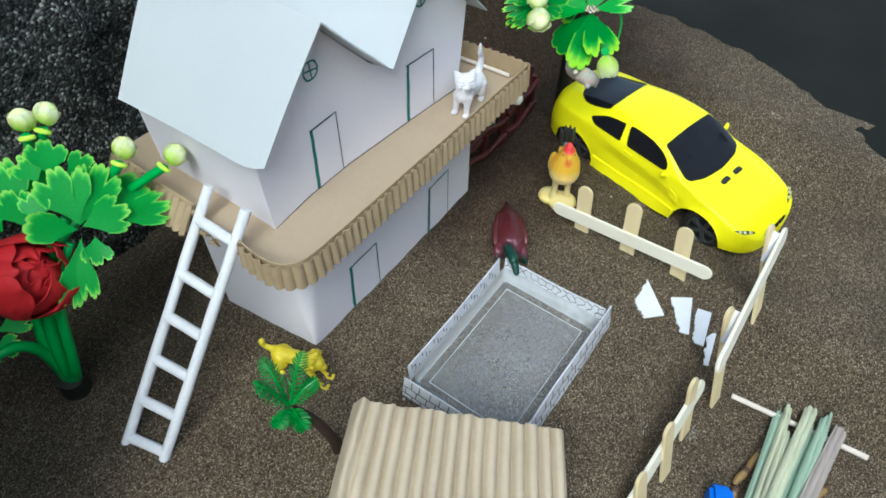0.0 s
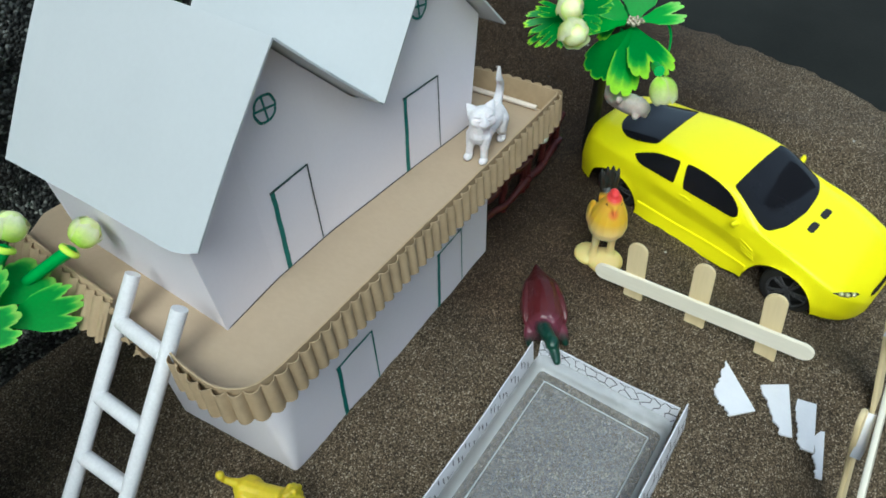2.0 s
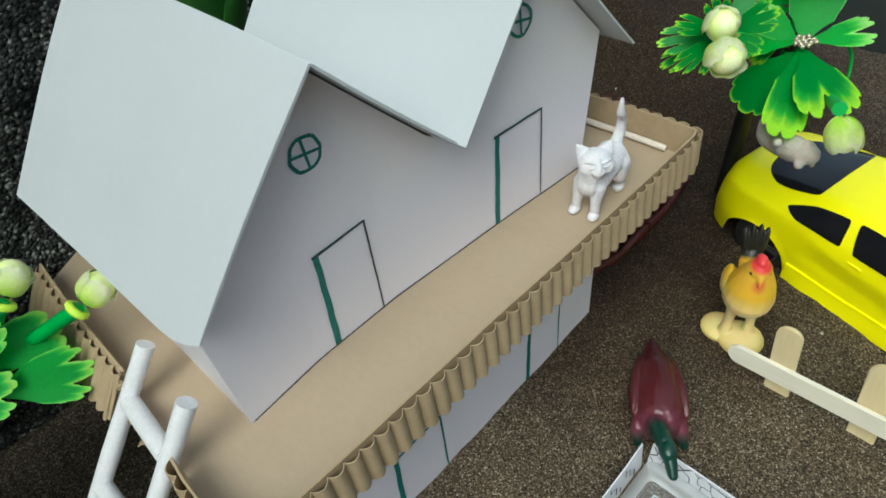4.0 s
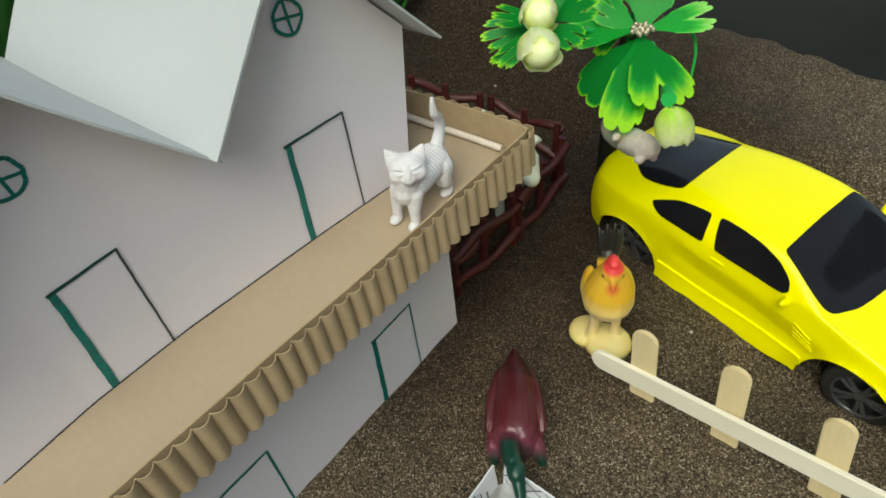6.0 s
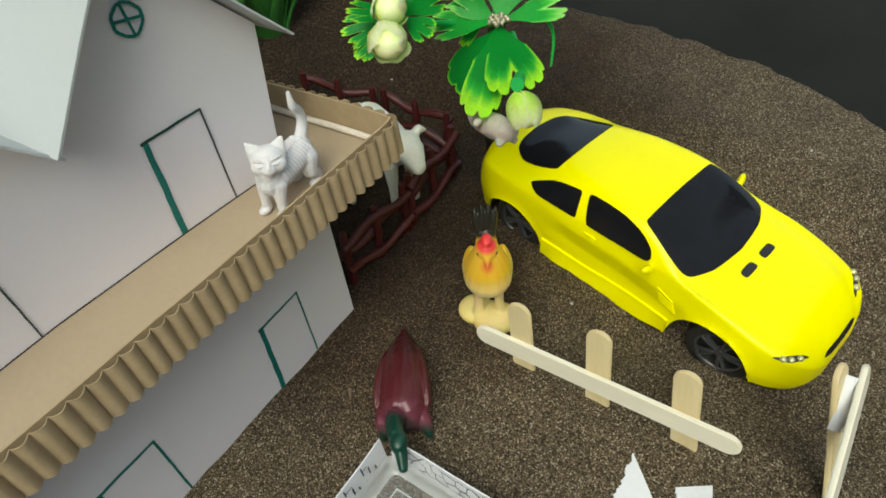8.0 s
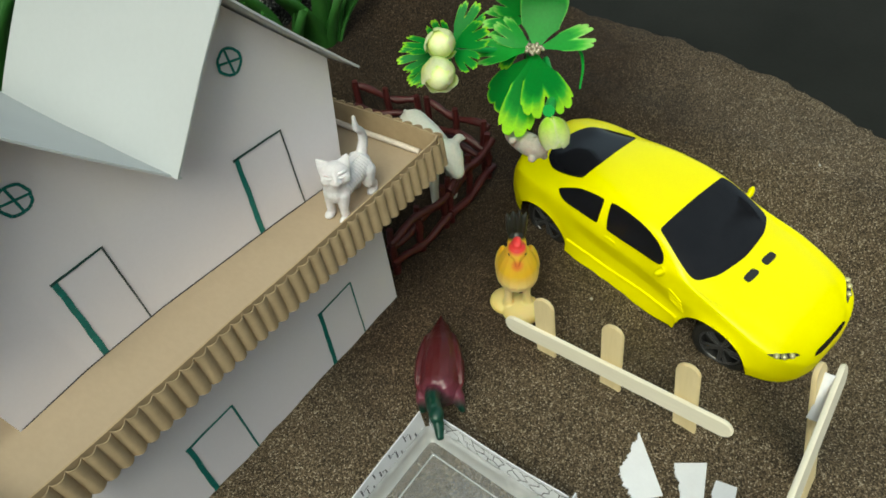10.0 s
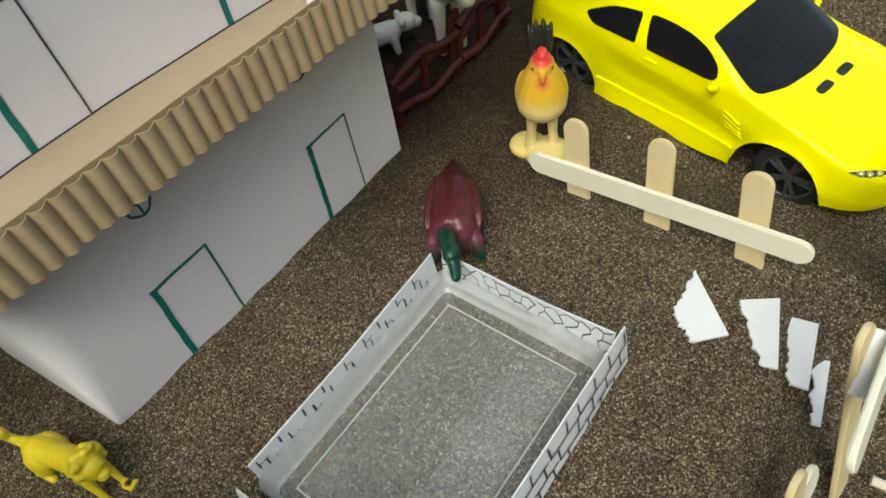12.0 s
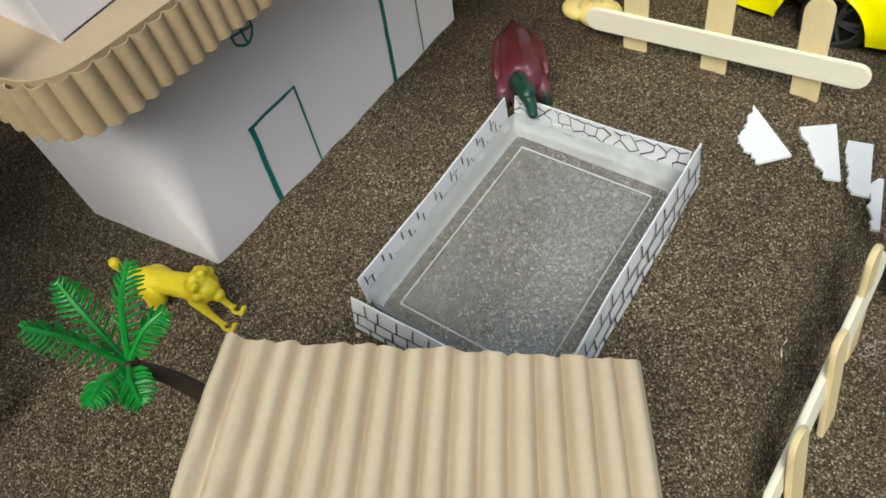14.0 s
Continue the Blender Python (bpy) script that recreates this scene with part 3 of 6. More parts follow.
part("roof_slope", roof_slope((0.0455, 0.0055, 0.1836), (-0.0026, 0.0040, 0.1342), (-0.0056, 0.0977, 0.1346), (0.0432, 0.1110, 0.1835), 0.0012, 0.004), ROOF, house, "white board roof slope", True)
part("roof_slope", roof_slope((0.0457, 0.0055, 0.1838), (0.0835, 0.0015, 0.1418), (0.079, 0.098, 0.1405), (0.0434, 0.1110, 0.1837), -0.0010), ROOF, house, "", True)
part("roof_slope", roof_slope((0.1196, 0.0022, 0.1848), (0.0812, -0.0012, 0.1438), (0.0745, 0.0968, 0.1435), (0.1085, 0.0945, 0.1850), 0.0010), ROOF, house, "", True)
part("roof_slope", roof_slope((0.1198, 0.0022, 0.1850), (0.1630, -0.0008, 0.1375), (0.1590, 0.096, 0.1365), (0.1087, 0.0945, 0.1852), -0.0004), ROOF, house, "", True)


# pen drawings lie on the card as thin strokes
def stroke(bm, p, q, w0, w1, y_of, lift=0.00025, wob=0.0):
    n = max(2, int((Vector(q) - Vector(p)).length / 0.003))
    p, q = Vector(p), Vector(q)
    d = (q - p).normalized()
    side = Vector((-d.y, d.x))
    rows = []
    for i in range(n + 1):
        f = i / n
        c = p.lerp(q, f) + side * wob * noise.noise((p.x * 900 + f * 6, p.y * 900, 0.2))
        w = (w0 + (w1 - w0) * f) * (1 + 0.12 * noise.noise((f * 9, p.x * 700, 1.7))) / 2
        rows.append([bm.verts.new((k.x, y_of(k.x) - lift, k.y)) for k in (c - side * w, c + side * w)])
    for a, b in zip(rows, rows[1:]):
        bm.faces.new((a[0], b[0], b[1], a[1]))
    bmesh.ops.recalc_face_normals(bm, faces=bm.faces[:])


def drawn_door(x0, x1, z0, z1, y_of, thick=0.0023, top=0.0011):
    bm = bmesh.new()
    stroke(bm, (x0 + 0.0006, z1), (x0 - 0.0008, z0), thick * 0.85, thick, y_of, 0.00025, 0.0004)
    n = len(bm.faces)
    stroke(bm, (x0 - 0.0008, z1), (x1, z1 + 0.0004), top, top * 0.75, y_of, 0.0003, 0.0003)
    m = len(bm.faces)
    stroke(bm, (x1, z1 + 0.0008), (x1 + 0.0002, z0), top * 0.62, top * 0.5, y_of, 0.00035, 0.0002)
    bm.faces.ensure_lookup_table()
    for i in range(n, len(bm.faces)):
        bm.faces[i].material_index = 1 if i < m else 2
    return bm


def drawn_window(cx, cz, r, y_of):
    bm = bmesh.new()
    n = 22
    ring = [(cx + r * (0.92 + 0.05 * math.sin(2.2 * k + cx * 900)) * math.cos(2 * math.pi * k / n), cz + r * (1 + 0.05 * math.sin(1.1 * k + cx * 700)) * math.sin(2 * math.pi * k / n)) for k in range(n)]
    for k in range(n):
        stroke(bm, ring[k], ring[(k + 1) % n], 0.0010, 0.0010, y_of, 0.00025 + 0.00001 * (k % 2))
    stroke(bm, (cx - r * 0.08, cz + r * 0.97), (cx + r * 0.06, cz - r * 0.97), 0.0009, 0.0008, y_of, 0.0003)
    stroke(bm, (cx - r * 0.86, cz + r * 0.16), (cx + r * 0.86, cz - r * 0.14), 0.0009, 0.0008, y_of, 0.00034)
    return bm


def low_y(x):
    return float(np.interp(x, (0.004, 0.04, 0.08, 0.12, 0.1585), (0.0, 0.0002, 0.0007, 0.0016, 0.003)))


part("door", drawn_door(0.0375, 0.0552, DECK_Z + 0.0006, 0.1268, front_y), [TEAL, TEAL_DARK, GREY_INK], house, "door outline drawn in green marker")
part("door", drawn_door(0.1075, 0.1280, DECK_Z + 0.0006, 0.1262, front_y), [TEAL, TEAL_DARK, GREY_INK], house, "door outline drawn in green marker")
part("door", drawn_door(0.0345, 0.0577, 0.0, 0.0372, low_y, 0.0025, 0.0016), [TEAL, TEAL, TEAL], house, "door outline drawn in green marker")
part("door", drawn_door(0.1105, 0.1318, 0.0, 0.0390, low_y, 0.0025, 0.0014), [TEAL, TEAL, TEAL], house, "door outline drawn in green marker")
part("round_window", drawn_window(0.0438, 0.1572, 0.0048, front_y), TEAL, house, "round window drawn in green marker")
part("round_window", drawn_window(0.1188, 0.1602, 0.0046, front_y), TEAL, house, "round window drawn in green marker")
part("round_window", drawn_window(0.0469, 0.0680, 0.0047, low_y), TEAL, house, "round window drawn in green marker")
part("round_window", drawn_window(0.1170, 0.0700, 0.0046, low_y), TEAL, house, "round window drawn in green marker")


# dark seam where the upper front stands on the balcony board
bm = bmesh.new()
stroke(bm, (0.004, DECK_Z + 0.0003), (0.149, DECK_Z + 0.0003), 0.0005, 0.0007, front_y, 0.0002, 0.0002)
part("seam", bm, INK, house, "thin dark seam line")

# the balcony board and its fluted edge strip
EDGE = [(-0.012, 0.116), (-0.0135, 0.085), (-0.0138, 0.055), (-0.0165, 0.028), (-0.0195, 0.004), (-0.0192, -0.008), (-0.0150, -0.0165), (-0.0070, -0.0205), (0.01, -0.0212), (0.06, -0.0215), (0.12, -0.0222), (0.168, -0.0222), (0.1775, -0.0218), (0.1795, -0.0185), (0.1785, 0.0), (0.1755, 0.03), (0.172, 0.07), (0.170, 0.115)]


def balcony_board():
    bm = bmesh.new()
    prism(bm, [(x, y, DECK_Z) for x, y in EDGE] + [(0.10, 0.118, DECK_Z), (0.0015, 0.124, DECK_Z)], (0, 0, -0.0028))
    return bm


part("balcony_board", balcony_board(), KRAFT, house, "flat brown kraft-board balcony floor")


def resample(pts, n):
    """n + 1 evenly spaced points of a polyline, with the length."""
    seg = [0.0]
    for a, b in zip(pts, pts[1:]):
        seg.append(seg[-1] + (b - a).length)
    out = []
    for i in range(n + 1):
        s = seg[-1] * i / n
        k = max(0, min(len(pts) - 2, int(np.searchsorted(seg, s, side="right")) - 1))
        f = (s - seg[k]) / max(1e-9, seg[k + 1] - seg[k])
        out.append(pts[k].lerp(pts[k + 1], f))
    return out, seg[-1]


def fluted_strip(path, flare, seed):
    """A strip of single-faced corrugated board along the path (x, y), its foot splayed out by flare(y)."""
    bm = bmesh.new()
    smooth = curve_pts([(x, y, 0) for x, y in path], 400)
    total = sum((b - a).length for a, b in zip(smooth, smooth[1:]))
    pts, total = resample(smooth, int(total / 0.00036))
    pitch, amp, t = 0.0051, 0.0019, 0.0003
    rows = []
    for i, p in enumerate(pts):
        s = total * i / (len(pts) - 1)
        d = (pts[min(i + 1, len(pts) - 1)] - pts[max(i - 1, 0)]).normalized()
        out = Vector((d.y, -d.x, 0))
        out = -out if out.dot(Vector((0.08, 0.05, 0)) - p) > 0 else out
        ph = 2 * math.pi * s / pitch + 1.4 * noise.noise((s * 25, 0.3, 0.8 + seed))
        wave = amp * abs(math.sin(ph / 2)) ** 0.75
        top = 0.1016 + 0.0004 * noise.noise((s * 40, 2.2, seed))
        low = 0.0866 + 0.0007 * noise.noise((s * 60, 5.2, seed)) + 0.0003 * noise.noise((s * 400, 1.2, seed))
        fl = flare(p.y) if p.x < 0.0 else 0.0
        top -= 0.45 * fl
        low -= 0.25 * fl
        row = []
        for k in range(5):
            f = k / 4
            q = p + out * (0.0003 + wave * (1 + 0.15 * noise.noise((s * 80, f * 3, 3))) + (0.0008 + fl) * (1 - f))
            q.z = low + (top - low) * f
            row.append((bm.verts.new(q), bm.verts.new(q - out * t)))
        # the flat liner behind the flutes
        a = p - out * 0.0002
        lin = []
        for g, z in ((0.0, low + 0.0006), (0.0, top + 0.0005), (0.0006, top + 0.0005), (0.0006, low + 0.0006)):
            c = a + out * (fl * (0 if z > top else 1) - g)
            lin.append(bm.verts.new((c.x, c.y, z)))
        rows.append((row, lin))
    for (r0, l0), (r1, l1) in zip(rows, rows[1:]):
        for k in range(4):
            bm.faces.new((r0[k][0], r1[k][0], r1[k + 1][0], r0[k + 1][0]))
            bm.faces.new((r0[k][1], r0[k + 1][1], r1[k + 1][1], r1[k][1]))
        bm.faces.new((r0[4][0], r1[4][0], r1[4][1], r0[4][1]))
        bm.faces.new((r0[0][1], r1[0][1], r1[0][0], r0[0][0]))
        for k in range(4):
            bm.faces.new((l0[k], l1[k], l1[(k + 1) % 4], l0[(k + 1) % 4]))
    bmesh.ops.recalc_face_normals(bm, faces=bm.faces[:])
    return bm


part("fluted_rim", fluted_strip([(-0.0185, 0.0125)] + EDGE[4:], lambda y: 0.0, 0), FLUTE, house, "corrugated brown board strip round the balcony", True)
part("fluted_rim", fluted_strip(EDGE[:3] + [(-0.0140, 0.0505)], lambda y: 0.0085, 3), FLUTE, house, "corrugated brown board strip splayed outwards", True)

# torn shreds of board where the strip is broken off beside the ladder
for x, y, z, r in ((-0.0185, 0.0400, 0.0885, 30), (-0.0190, 0.0330, 0.0875, -20), (-0.0150, 0.0475, 0.0960, 60)):
    bm = bmesh.new()
    grid_sheet(bm, lambda u, v: (0.007 * (u - 0.5) * (1 - 0.5 * v), 0.004 * (v - 0.5) + 0.0006 * math.sin(u * 9), 0.0012 * math.sin(u * 4 + v * 3)), 8, 4, 0.0006)
    ob = part("torn_shred", bm, FLUTE, house, "torn brown board shred")
    ob.matrix_basis = pose(x, y, z, 25, 40, r)

# a rolled paper strip lies inside the far end of the balcony
bm = bmesh.new()
tube(bm, curve_pts([(0.1725, 0.075, DECK_Z + 0.0018), (0.1735, 0.03, DECK_Z + 0.0018), (0.1755, 0.004, DECK_Z + 0.0018), (0.1765, -0.012, DECK_Z + 0.0017)], 14), 0.0013, 8)
single("paper_roll", bm, TWIG, "thin pale paper roll lying along the balcony edge", "paper roll", smooth=True)


# ---- ladder ----
def ladder():
    a, b = Vector((-0.1025, 0.0405, -0.002)), Vector((-0.0965, 0.0175, -0.002))
    c, d = Vector((-0.0050, 0.0455, 0.1070)), Vector((-0.0075, 0.0160, 0.1110))
    lad = thing("toy_ladder", "white ladder of rolled paper tubes leaning on the balcony", "ladder", pose(*((a + b) / 2)))
    o = (a + b) / 2
    for p, q in ((a, c), (b, d)):
        bm = bmesh.new()
        tube(bm, [p - o + (q - p) * k / 8 for k in range(9)], [0.0027 + 0.00012 * random.uniform(-1, 1) for _ in range(9)], 18)
        part("rail", bm, RAILWHITE, lad, smooth=True)
    for f in (0.028, 0.185, 0.352, 0.517, 0.68, 0.878):
        bm = bmesh.new()
        p, q = a.lerp(c, f) - o, b.lerp(d, f) - o
        e = (q - p).normalized()
        tube(bm, [p + e * 0.0012, p.lerp(q, 0.5) + Vector((0, 0, 0.0002)), q - e * 0.0012], 0.0028, 18)
        part("rung", bm, RAILWHITE, lad, smooth=True)
    return lad


ladder()


# ---- paddling pool: clear box with a pen-drawn paper wall round it ----
PX0, PX1, PY0, PY1 = 0.0105, 0.1075, -0.1275, -0.0585
pool = thing("toy_pool", "clear plastic tray walled with pen-drawn white paper as a pool", "pool", pose(0.059, -0.093, 0))
PC = Vector((0.059, -0.093, 0))


def paper_wall(a, b, h0, h1, lean, name="paper_wall"):
    """A strip of paper from a to b (plan), h high at its ends, leaning outwards."""
    a, b = Vector((*a, 0)), Vector((*b, 0))
    d = (b - a).normalized()
    out = Vector((d.y, -d.x, 0))
    bm = bmesh.new()

    def f(u, v):
        h = h0 + (h1 - h0) * u
        p = a.lerp(b, u) + out * (lean * v + 0.0006 * math.sin(math.pi * u) * v + 0.0004 * noise.noise((u * 4, v, a.x * 50)))
        return Vector((p.x, p.y, -0.002 + (h + 0.002) * v)) - PC
    grid_sheet(bm, f, 18, 4, 0.0005)
    wall = part(name, bm, PAPER, pool, "white paper wall with drawn masonry")
    return wall, f, out


def wall_ink(wall, f, out, side, pattern, seed):
    """Pen lines on one face of a paper wall: courses of bricks or odd stones."""
    rng = random.Random(seed)
    bm = bmesh.new()

    def line(p, q, w):
        n = 4
        rows = []
        d = Vector((q[0] - p[0], (q[1] - p[1]) * 0.18))
        d = d.normalized() if d.length else Vector((1, 0))
        for k in range(n + 1):
            t = k / n
            u, v = p[0] + (q[0] - p[0]) * t, p[1] + (q[1] - p[1]) * t
            du, dv = -d.y * w / 0.09 / 2, d.x * w / 0.016 / 2
            row = []
            for s in (-1, 1):
                c = f(min(1, max(0, u + s * du)), min(1.0, max(0, v + s * dv)))
                row.append(bm.verts.new(c + out * side))
            rows.append(row)
        for r, s in zip(rows, rows[1:]):
            bm.faces.new((r[0], s[0], s[1], r[1]))
    if pattern == "bricks":
        for v in (0.36, 0.68):
            u = 0.02
            while u < 0.97:
                l = rng.uniform(0.06, 0.16)
                line((u, v + rng.uniform(-0.02, 0.02)), (min(0.99, u + l), v + rng.uniform(-0.02, 0.02)), 0.0006)
                u += l + rng.uniform(0.0, 0.01)
        for v0, v1, off in ((0.02, 0.36, 0.0), (0.36, 0.68, 0.5), (0.68, 0.99, 0.15)):
            n = 11
            for k in range(n):
                u = (k + off + rng.uniform(-0.15, 0.15)) / n
                if 0.01 < u < 0.99:
                    line((u, v0), (u + rng.uniform(-0.006, 0.006), v1), 0.0007)
    elif pattern == "dashes":
        for k in range(9):
            u = 0.03 + 0.105 * k + rng.uniform(-0.012, 0.012)
            for q in range(3):
                x, v = u + 0.034 * q + rng.uniform(-0.004, 0.004), 0.97 - 0.20 * q + rng.uniform(-0.03, 0.03)
                line((x, v), (x + rng.uniform(-0.002, 0.004), v - rng.uniform(0.22, 0.34)), rng.uniform(0.0005, 0.0008))
                if rng.random() < 0.4:
                    line((x, v - 0.17), (x + rng.uniform(0.02, 0.045), v - 0.17 + rng.uniform(-0.02, 0.03)), 0.0004)
    else:
        cols = 13
        pts = {(i, r): (0.5 * i / cols + rng.uniform(-0.016, 0.016), 0.45 + 0.25 * r + 0.05 * (-1) ** (i + r) + rng.uniform(-0.07, 0.07)) for i in range(2 * cols + 1) for r in range(3)}
        for (i, r), p in pts.items():
            if (i + 1, r) in pts and rng.random() < 0.78:
                line(p, pts[(i + 1, r)], rng.uniform(0.0003, 0.0006))
            if (i + r) % 2 == 0:
                line(p, pts.get((i, r + 1), (p[0], 0.99)), 0.0004)
    ob = part("drawn_masonry", bm, INK, wall, "black pen lines")
    return ob


w, f, o = paper_wall((PX1 + 0.0055, PY0 - 0.0035), (PX0 + 0.001, PY0 - 0.0030), 0.0195, 0.0155, 0.0028)
wall_ink(w, f, o, -0.0011, "bricks", 1)
w, f, o = paper_wall((PX1 + 0.0005, PY1), (PX1 + 0.0015, PY0 + 0.001), 0.0150, 0.0160, -0.0020)
wall_ink(w, f, o, 0.0006, "stones", 2)
w, f, o = paper_wall((PX0 + 0.004, PY1 + 0.0005), (PX1, PY1 + 0.0012), 0.0135, 0.0150, -0.0015)
wall_ink(w, f, o, 0.0006, "dashes", 3)
w, f, o = paper_wall((PX0 - 0.0050, PY0 + 0.002), (PX0 - 0.0055, PY1 - 0.001), 0.0140, 0.0150, 0.0030)
wall_ink(w, f, o, -0.0011, "bricks", 4)


def tray():
    """Thin moulded tray: rounded floor edge, a raised line round the floor, upright walls."""
    bm = bmesh.new()
    prof = [(0.0004, 0.0105), (0.0008, 0.006), (0.0016, 0.0022), (0.0032, 0.0010), (0.0038, 0.0010), (0.0070, 0.0010), (0.0075, 0.0010), (0.0077, 0.0013), (0.0080, 0.0013), (0.0082, 0.0010), (0.0090, 0.0010)]
    rings, wallish = [], (0, 1, 2, 6, 7, 8)
    for ins, z in prof:
        x0, x1, y0, y1 = PX0 + ins + 0.001, PX1 - ins, PY0 + ins, PY1 - ins - 0.001
        r = max(0.0006, 0.0045 - ins * 0.6)
        ring = []
        for cx, cy, a0 in ((x1 - r, y1 - r, 0), (x0 + r, y1 - r, 90), (x0 + r, y0 + r, 180), (x1 - r, y0 + r, 270)):
            for k in range(6):
                a = radians(a0 + 18 * k)
                ring.append(bm.verts.new(Vector((cx + r * math.cos(a), cy + r * math.sin(a), z)) - PC))
        rings.append(ring)
    n = len(rings[0])
    for i, (a, b) in enumerate(zip(rings, rings[1:])):
        for k in range(n):
            bm.faces.new((a[k], a[(k + 1) % n], b[(k + 1) % n], b[k])).material_index = 2 if i > 5 and i in wallish else 1 if i in wallish else 0
    bm.faces.new(rings[-1])
    bmesh.ops.solidify(bm, geom=bm.faces[:], thickness=0.0004)
    bmesh.ops.recalc_face_normals(bm, faces=bm.faces[:])
    return bm


tr = part("tray", tray(), [CLEAR, CLEAR_WALL, CLEAR_RIB], pool, "clear frosted plastic tray", True)
tr.visible_shadow = False


# ---- craft-stick fences ----
def fence(label, rail, posts, facing):
    ra, rb = Vector(rail[0]), Vector(rail[1])
    base = Vector((*((ra + rb) / 2).xy, 0))
    fn = thing("stick_fence", label, "fence", pose(*base), "craft stick fences")
    bm = stick((rb - ra).length, 0.0098, 0.002)
    r = part("rail", bm, WOOD, fn, "pale birch craft stick")
    r.matrix_basis = pose(*-base) @ along(ra, rb, facing)
    for foot, top in posts:
        foot, top = Vector(foot), Vector(top)
        bm = stick((top - foot).length, 0.0100, 0.0019, round_a=False)
        p = part("post", bm, WOOD_DARK, fn, "cut birch craft stick")
        p.matrix_basis = pose(*-base) @ along(foot, top, facing)
    return fn


fence("pale craft-stick fence of one rail on three posts in the sand",
      ((0.1708, -0.0582, 0.0105), (0.1710, -0.1668, 0.0165)),
      (((0.1712, -0.0815, -0.006), (0.1742, -0.0763, 0.0362)), ((0.1714, -0.1145, -0.006), (0.1765, -0.1089, 0.0386)), ((0.1712, -0.1500, -0.006), (0.1758, -0.1421, 0.0392))),
      (-1, 0, 0.08))
fence("leaning craft-stick fence of one level rail on two posts",
      ((0.0911, -0.1922, 0.0416), (0.2030, -0.1903, 0.0445)),
      (((0.1700, -0.2050, -0.020), (0.1919, -0.1818, 0.0539)), ((0.1178, -0.2048, -0.034), (0.1251, -0.1838, 0.0495))),
      (-0.12, -1, 0.32))
fence("low craft-stick fence with a slanting rail on three posts",
      ((0.1085, -0.1908, 0.0040), (0.0180, -0.1870, -0.0030)),
      (((0.0872, -0.1985, -0.036), (0.0940, -0.1857, 0.0220)), ((0.0590, -0.2000, -0.036), (0.0643, -0.1856, 0.0185)), ((0.0280, -0.2000, -0.036), (0.0335, -0.1851, 0.0160))),
      (-0.1, -1, 0.35))


# white paper wrapped between rail and post
for (x0, y0, z0), (x1, y1, z1) in (((0.1165, -0.1898, 0.0325), (0.1295, -0.1885, 0.0455)), ((0.1795, -0.1882, 0.0370), (0.1925, -0.1872, 0.0500))):
    bm = bmesh.new()
    d = Vector((x1 - x0, y1 - y0, z1 - z0))
    n = Vector((-0.6, -0.35, 0.7))
    side = d.cross(n).normalized()

    def f(u, v, d=d, n=n, side=side):
        return d * (v - 0.5) + side * 0.0042 * (u - 0.5) + n * (0.0006 * math.sin(v * 5) - 0.0012 * (2 * u - 1) ** 2)
    grid_sheet(bm, f, 6, 10, 0.0006)
    bmesh.ops.recalc_face_normals(bm, faces=bm.faces[:])
    single("paper_scrap", bm, PAPER, "narrow white paper scrap caught between the fence sticks", "paper", "paper scraps", m=pose((x0 + x1) / 2, (y0 + y1) / 2, (z0 + z1) / 2))


# ---- torn paper steps on the sand ----
def torn(corners, ragged, name="paper_slab"):
    """A piece of card pressed in the sand; the sides listed in ragged are half buried, so their outline is uneven."""
    c = [Vector((*p, 0)) for p in corners]
    mid = sum(c, Vector()) / len(c)
    pts = []
    for i, p in enumerate(c):
        q = c[(i + 1) % len(c)]
        n = 60 if i in ragged else 1
        for k in range(n):
            r = p.lerp(q, k / n)
            if i in ragged and k:
                d = (q - p).normalized()
                r += Vector((d.y, -d.x, 0)) * (0.0013 * noise.noise((k * 0.11, p.x * 900, 0.3)) + 0.0007 * noise.noise((k * 0.43, p.x * 500, 4.3)) + random.uniform(-0.00025, 0.00025))
            pts.append(r - mid)
    bm = bmesh.new()
    prism(bm, [(p.x, p.y, 0.0004) for p in pts], (0, 0, -0.0010))
    tilt = random.uniform(-1.5, 1.5)
    h = max(sand_height(p.x, p.y) for p in c) * 0.6 + sand_height(mid.x, mid.y) * 0.4 + 0.0006
    return single(name, bm, PAPER, "torn white card piece laid on the sand as a stepping stone", "paper", "white card stepping stones", m=pose(mid.x, mid.y, h + 0.0004, tilt, 2.0, 0))


torn([(0.1580, -0.1347), (0.1365, -0.1362), (0.1295, -0.1462), (0.1382, -0.1545)], (0, 1))
torn([(0.1535, -0.1525), (0.1325, -0.1672), (0.1340, -0.1718), (0.1612, -0.1632)], (0,))
torn([(0.1572, -0.1672), (0.1325, -0.1764), (0.1335, -0.1818), (0.1595, -0.1770)], (0,))
torn([(0.1516, -0.1804), (0.1278, -0.1866), (0.1284, -0.1894), (0.1533, -0.1850)], (0,))


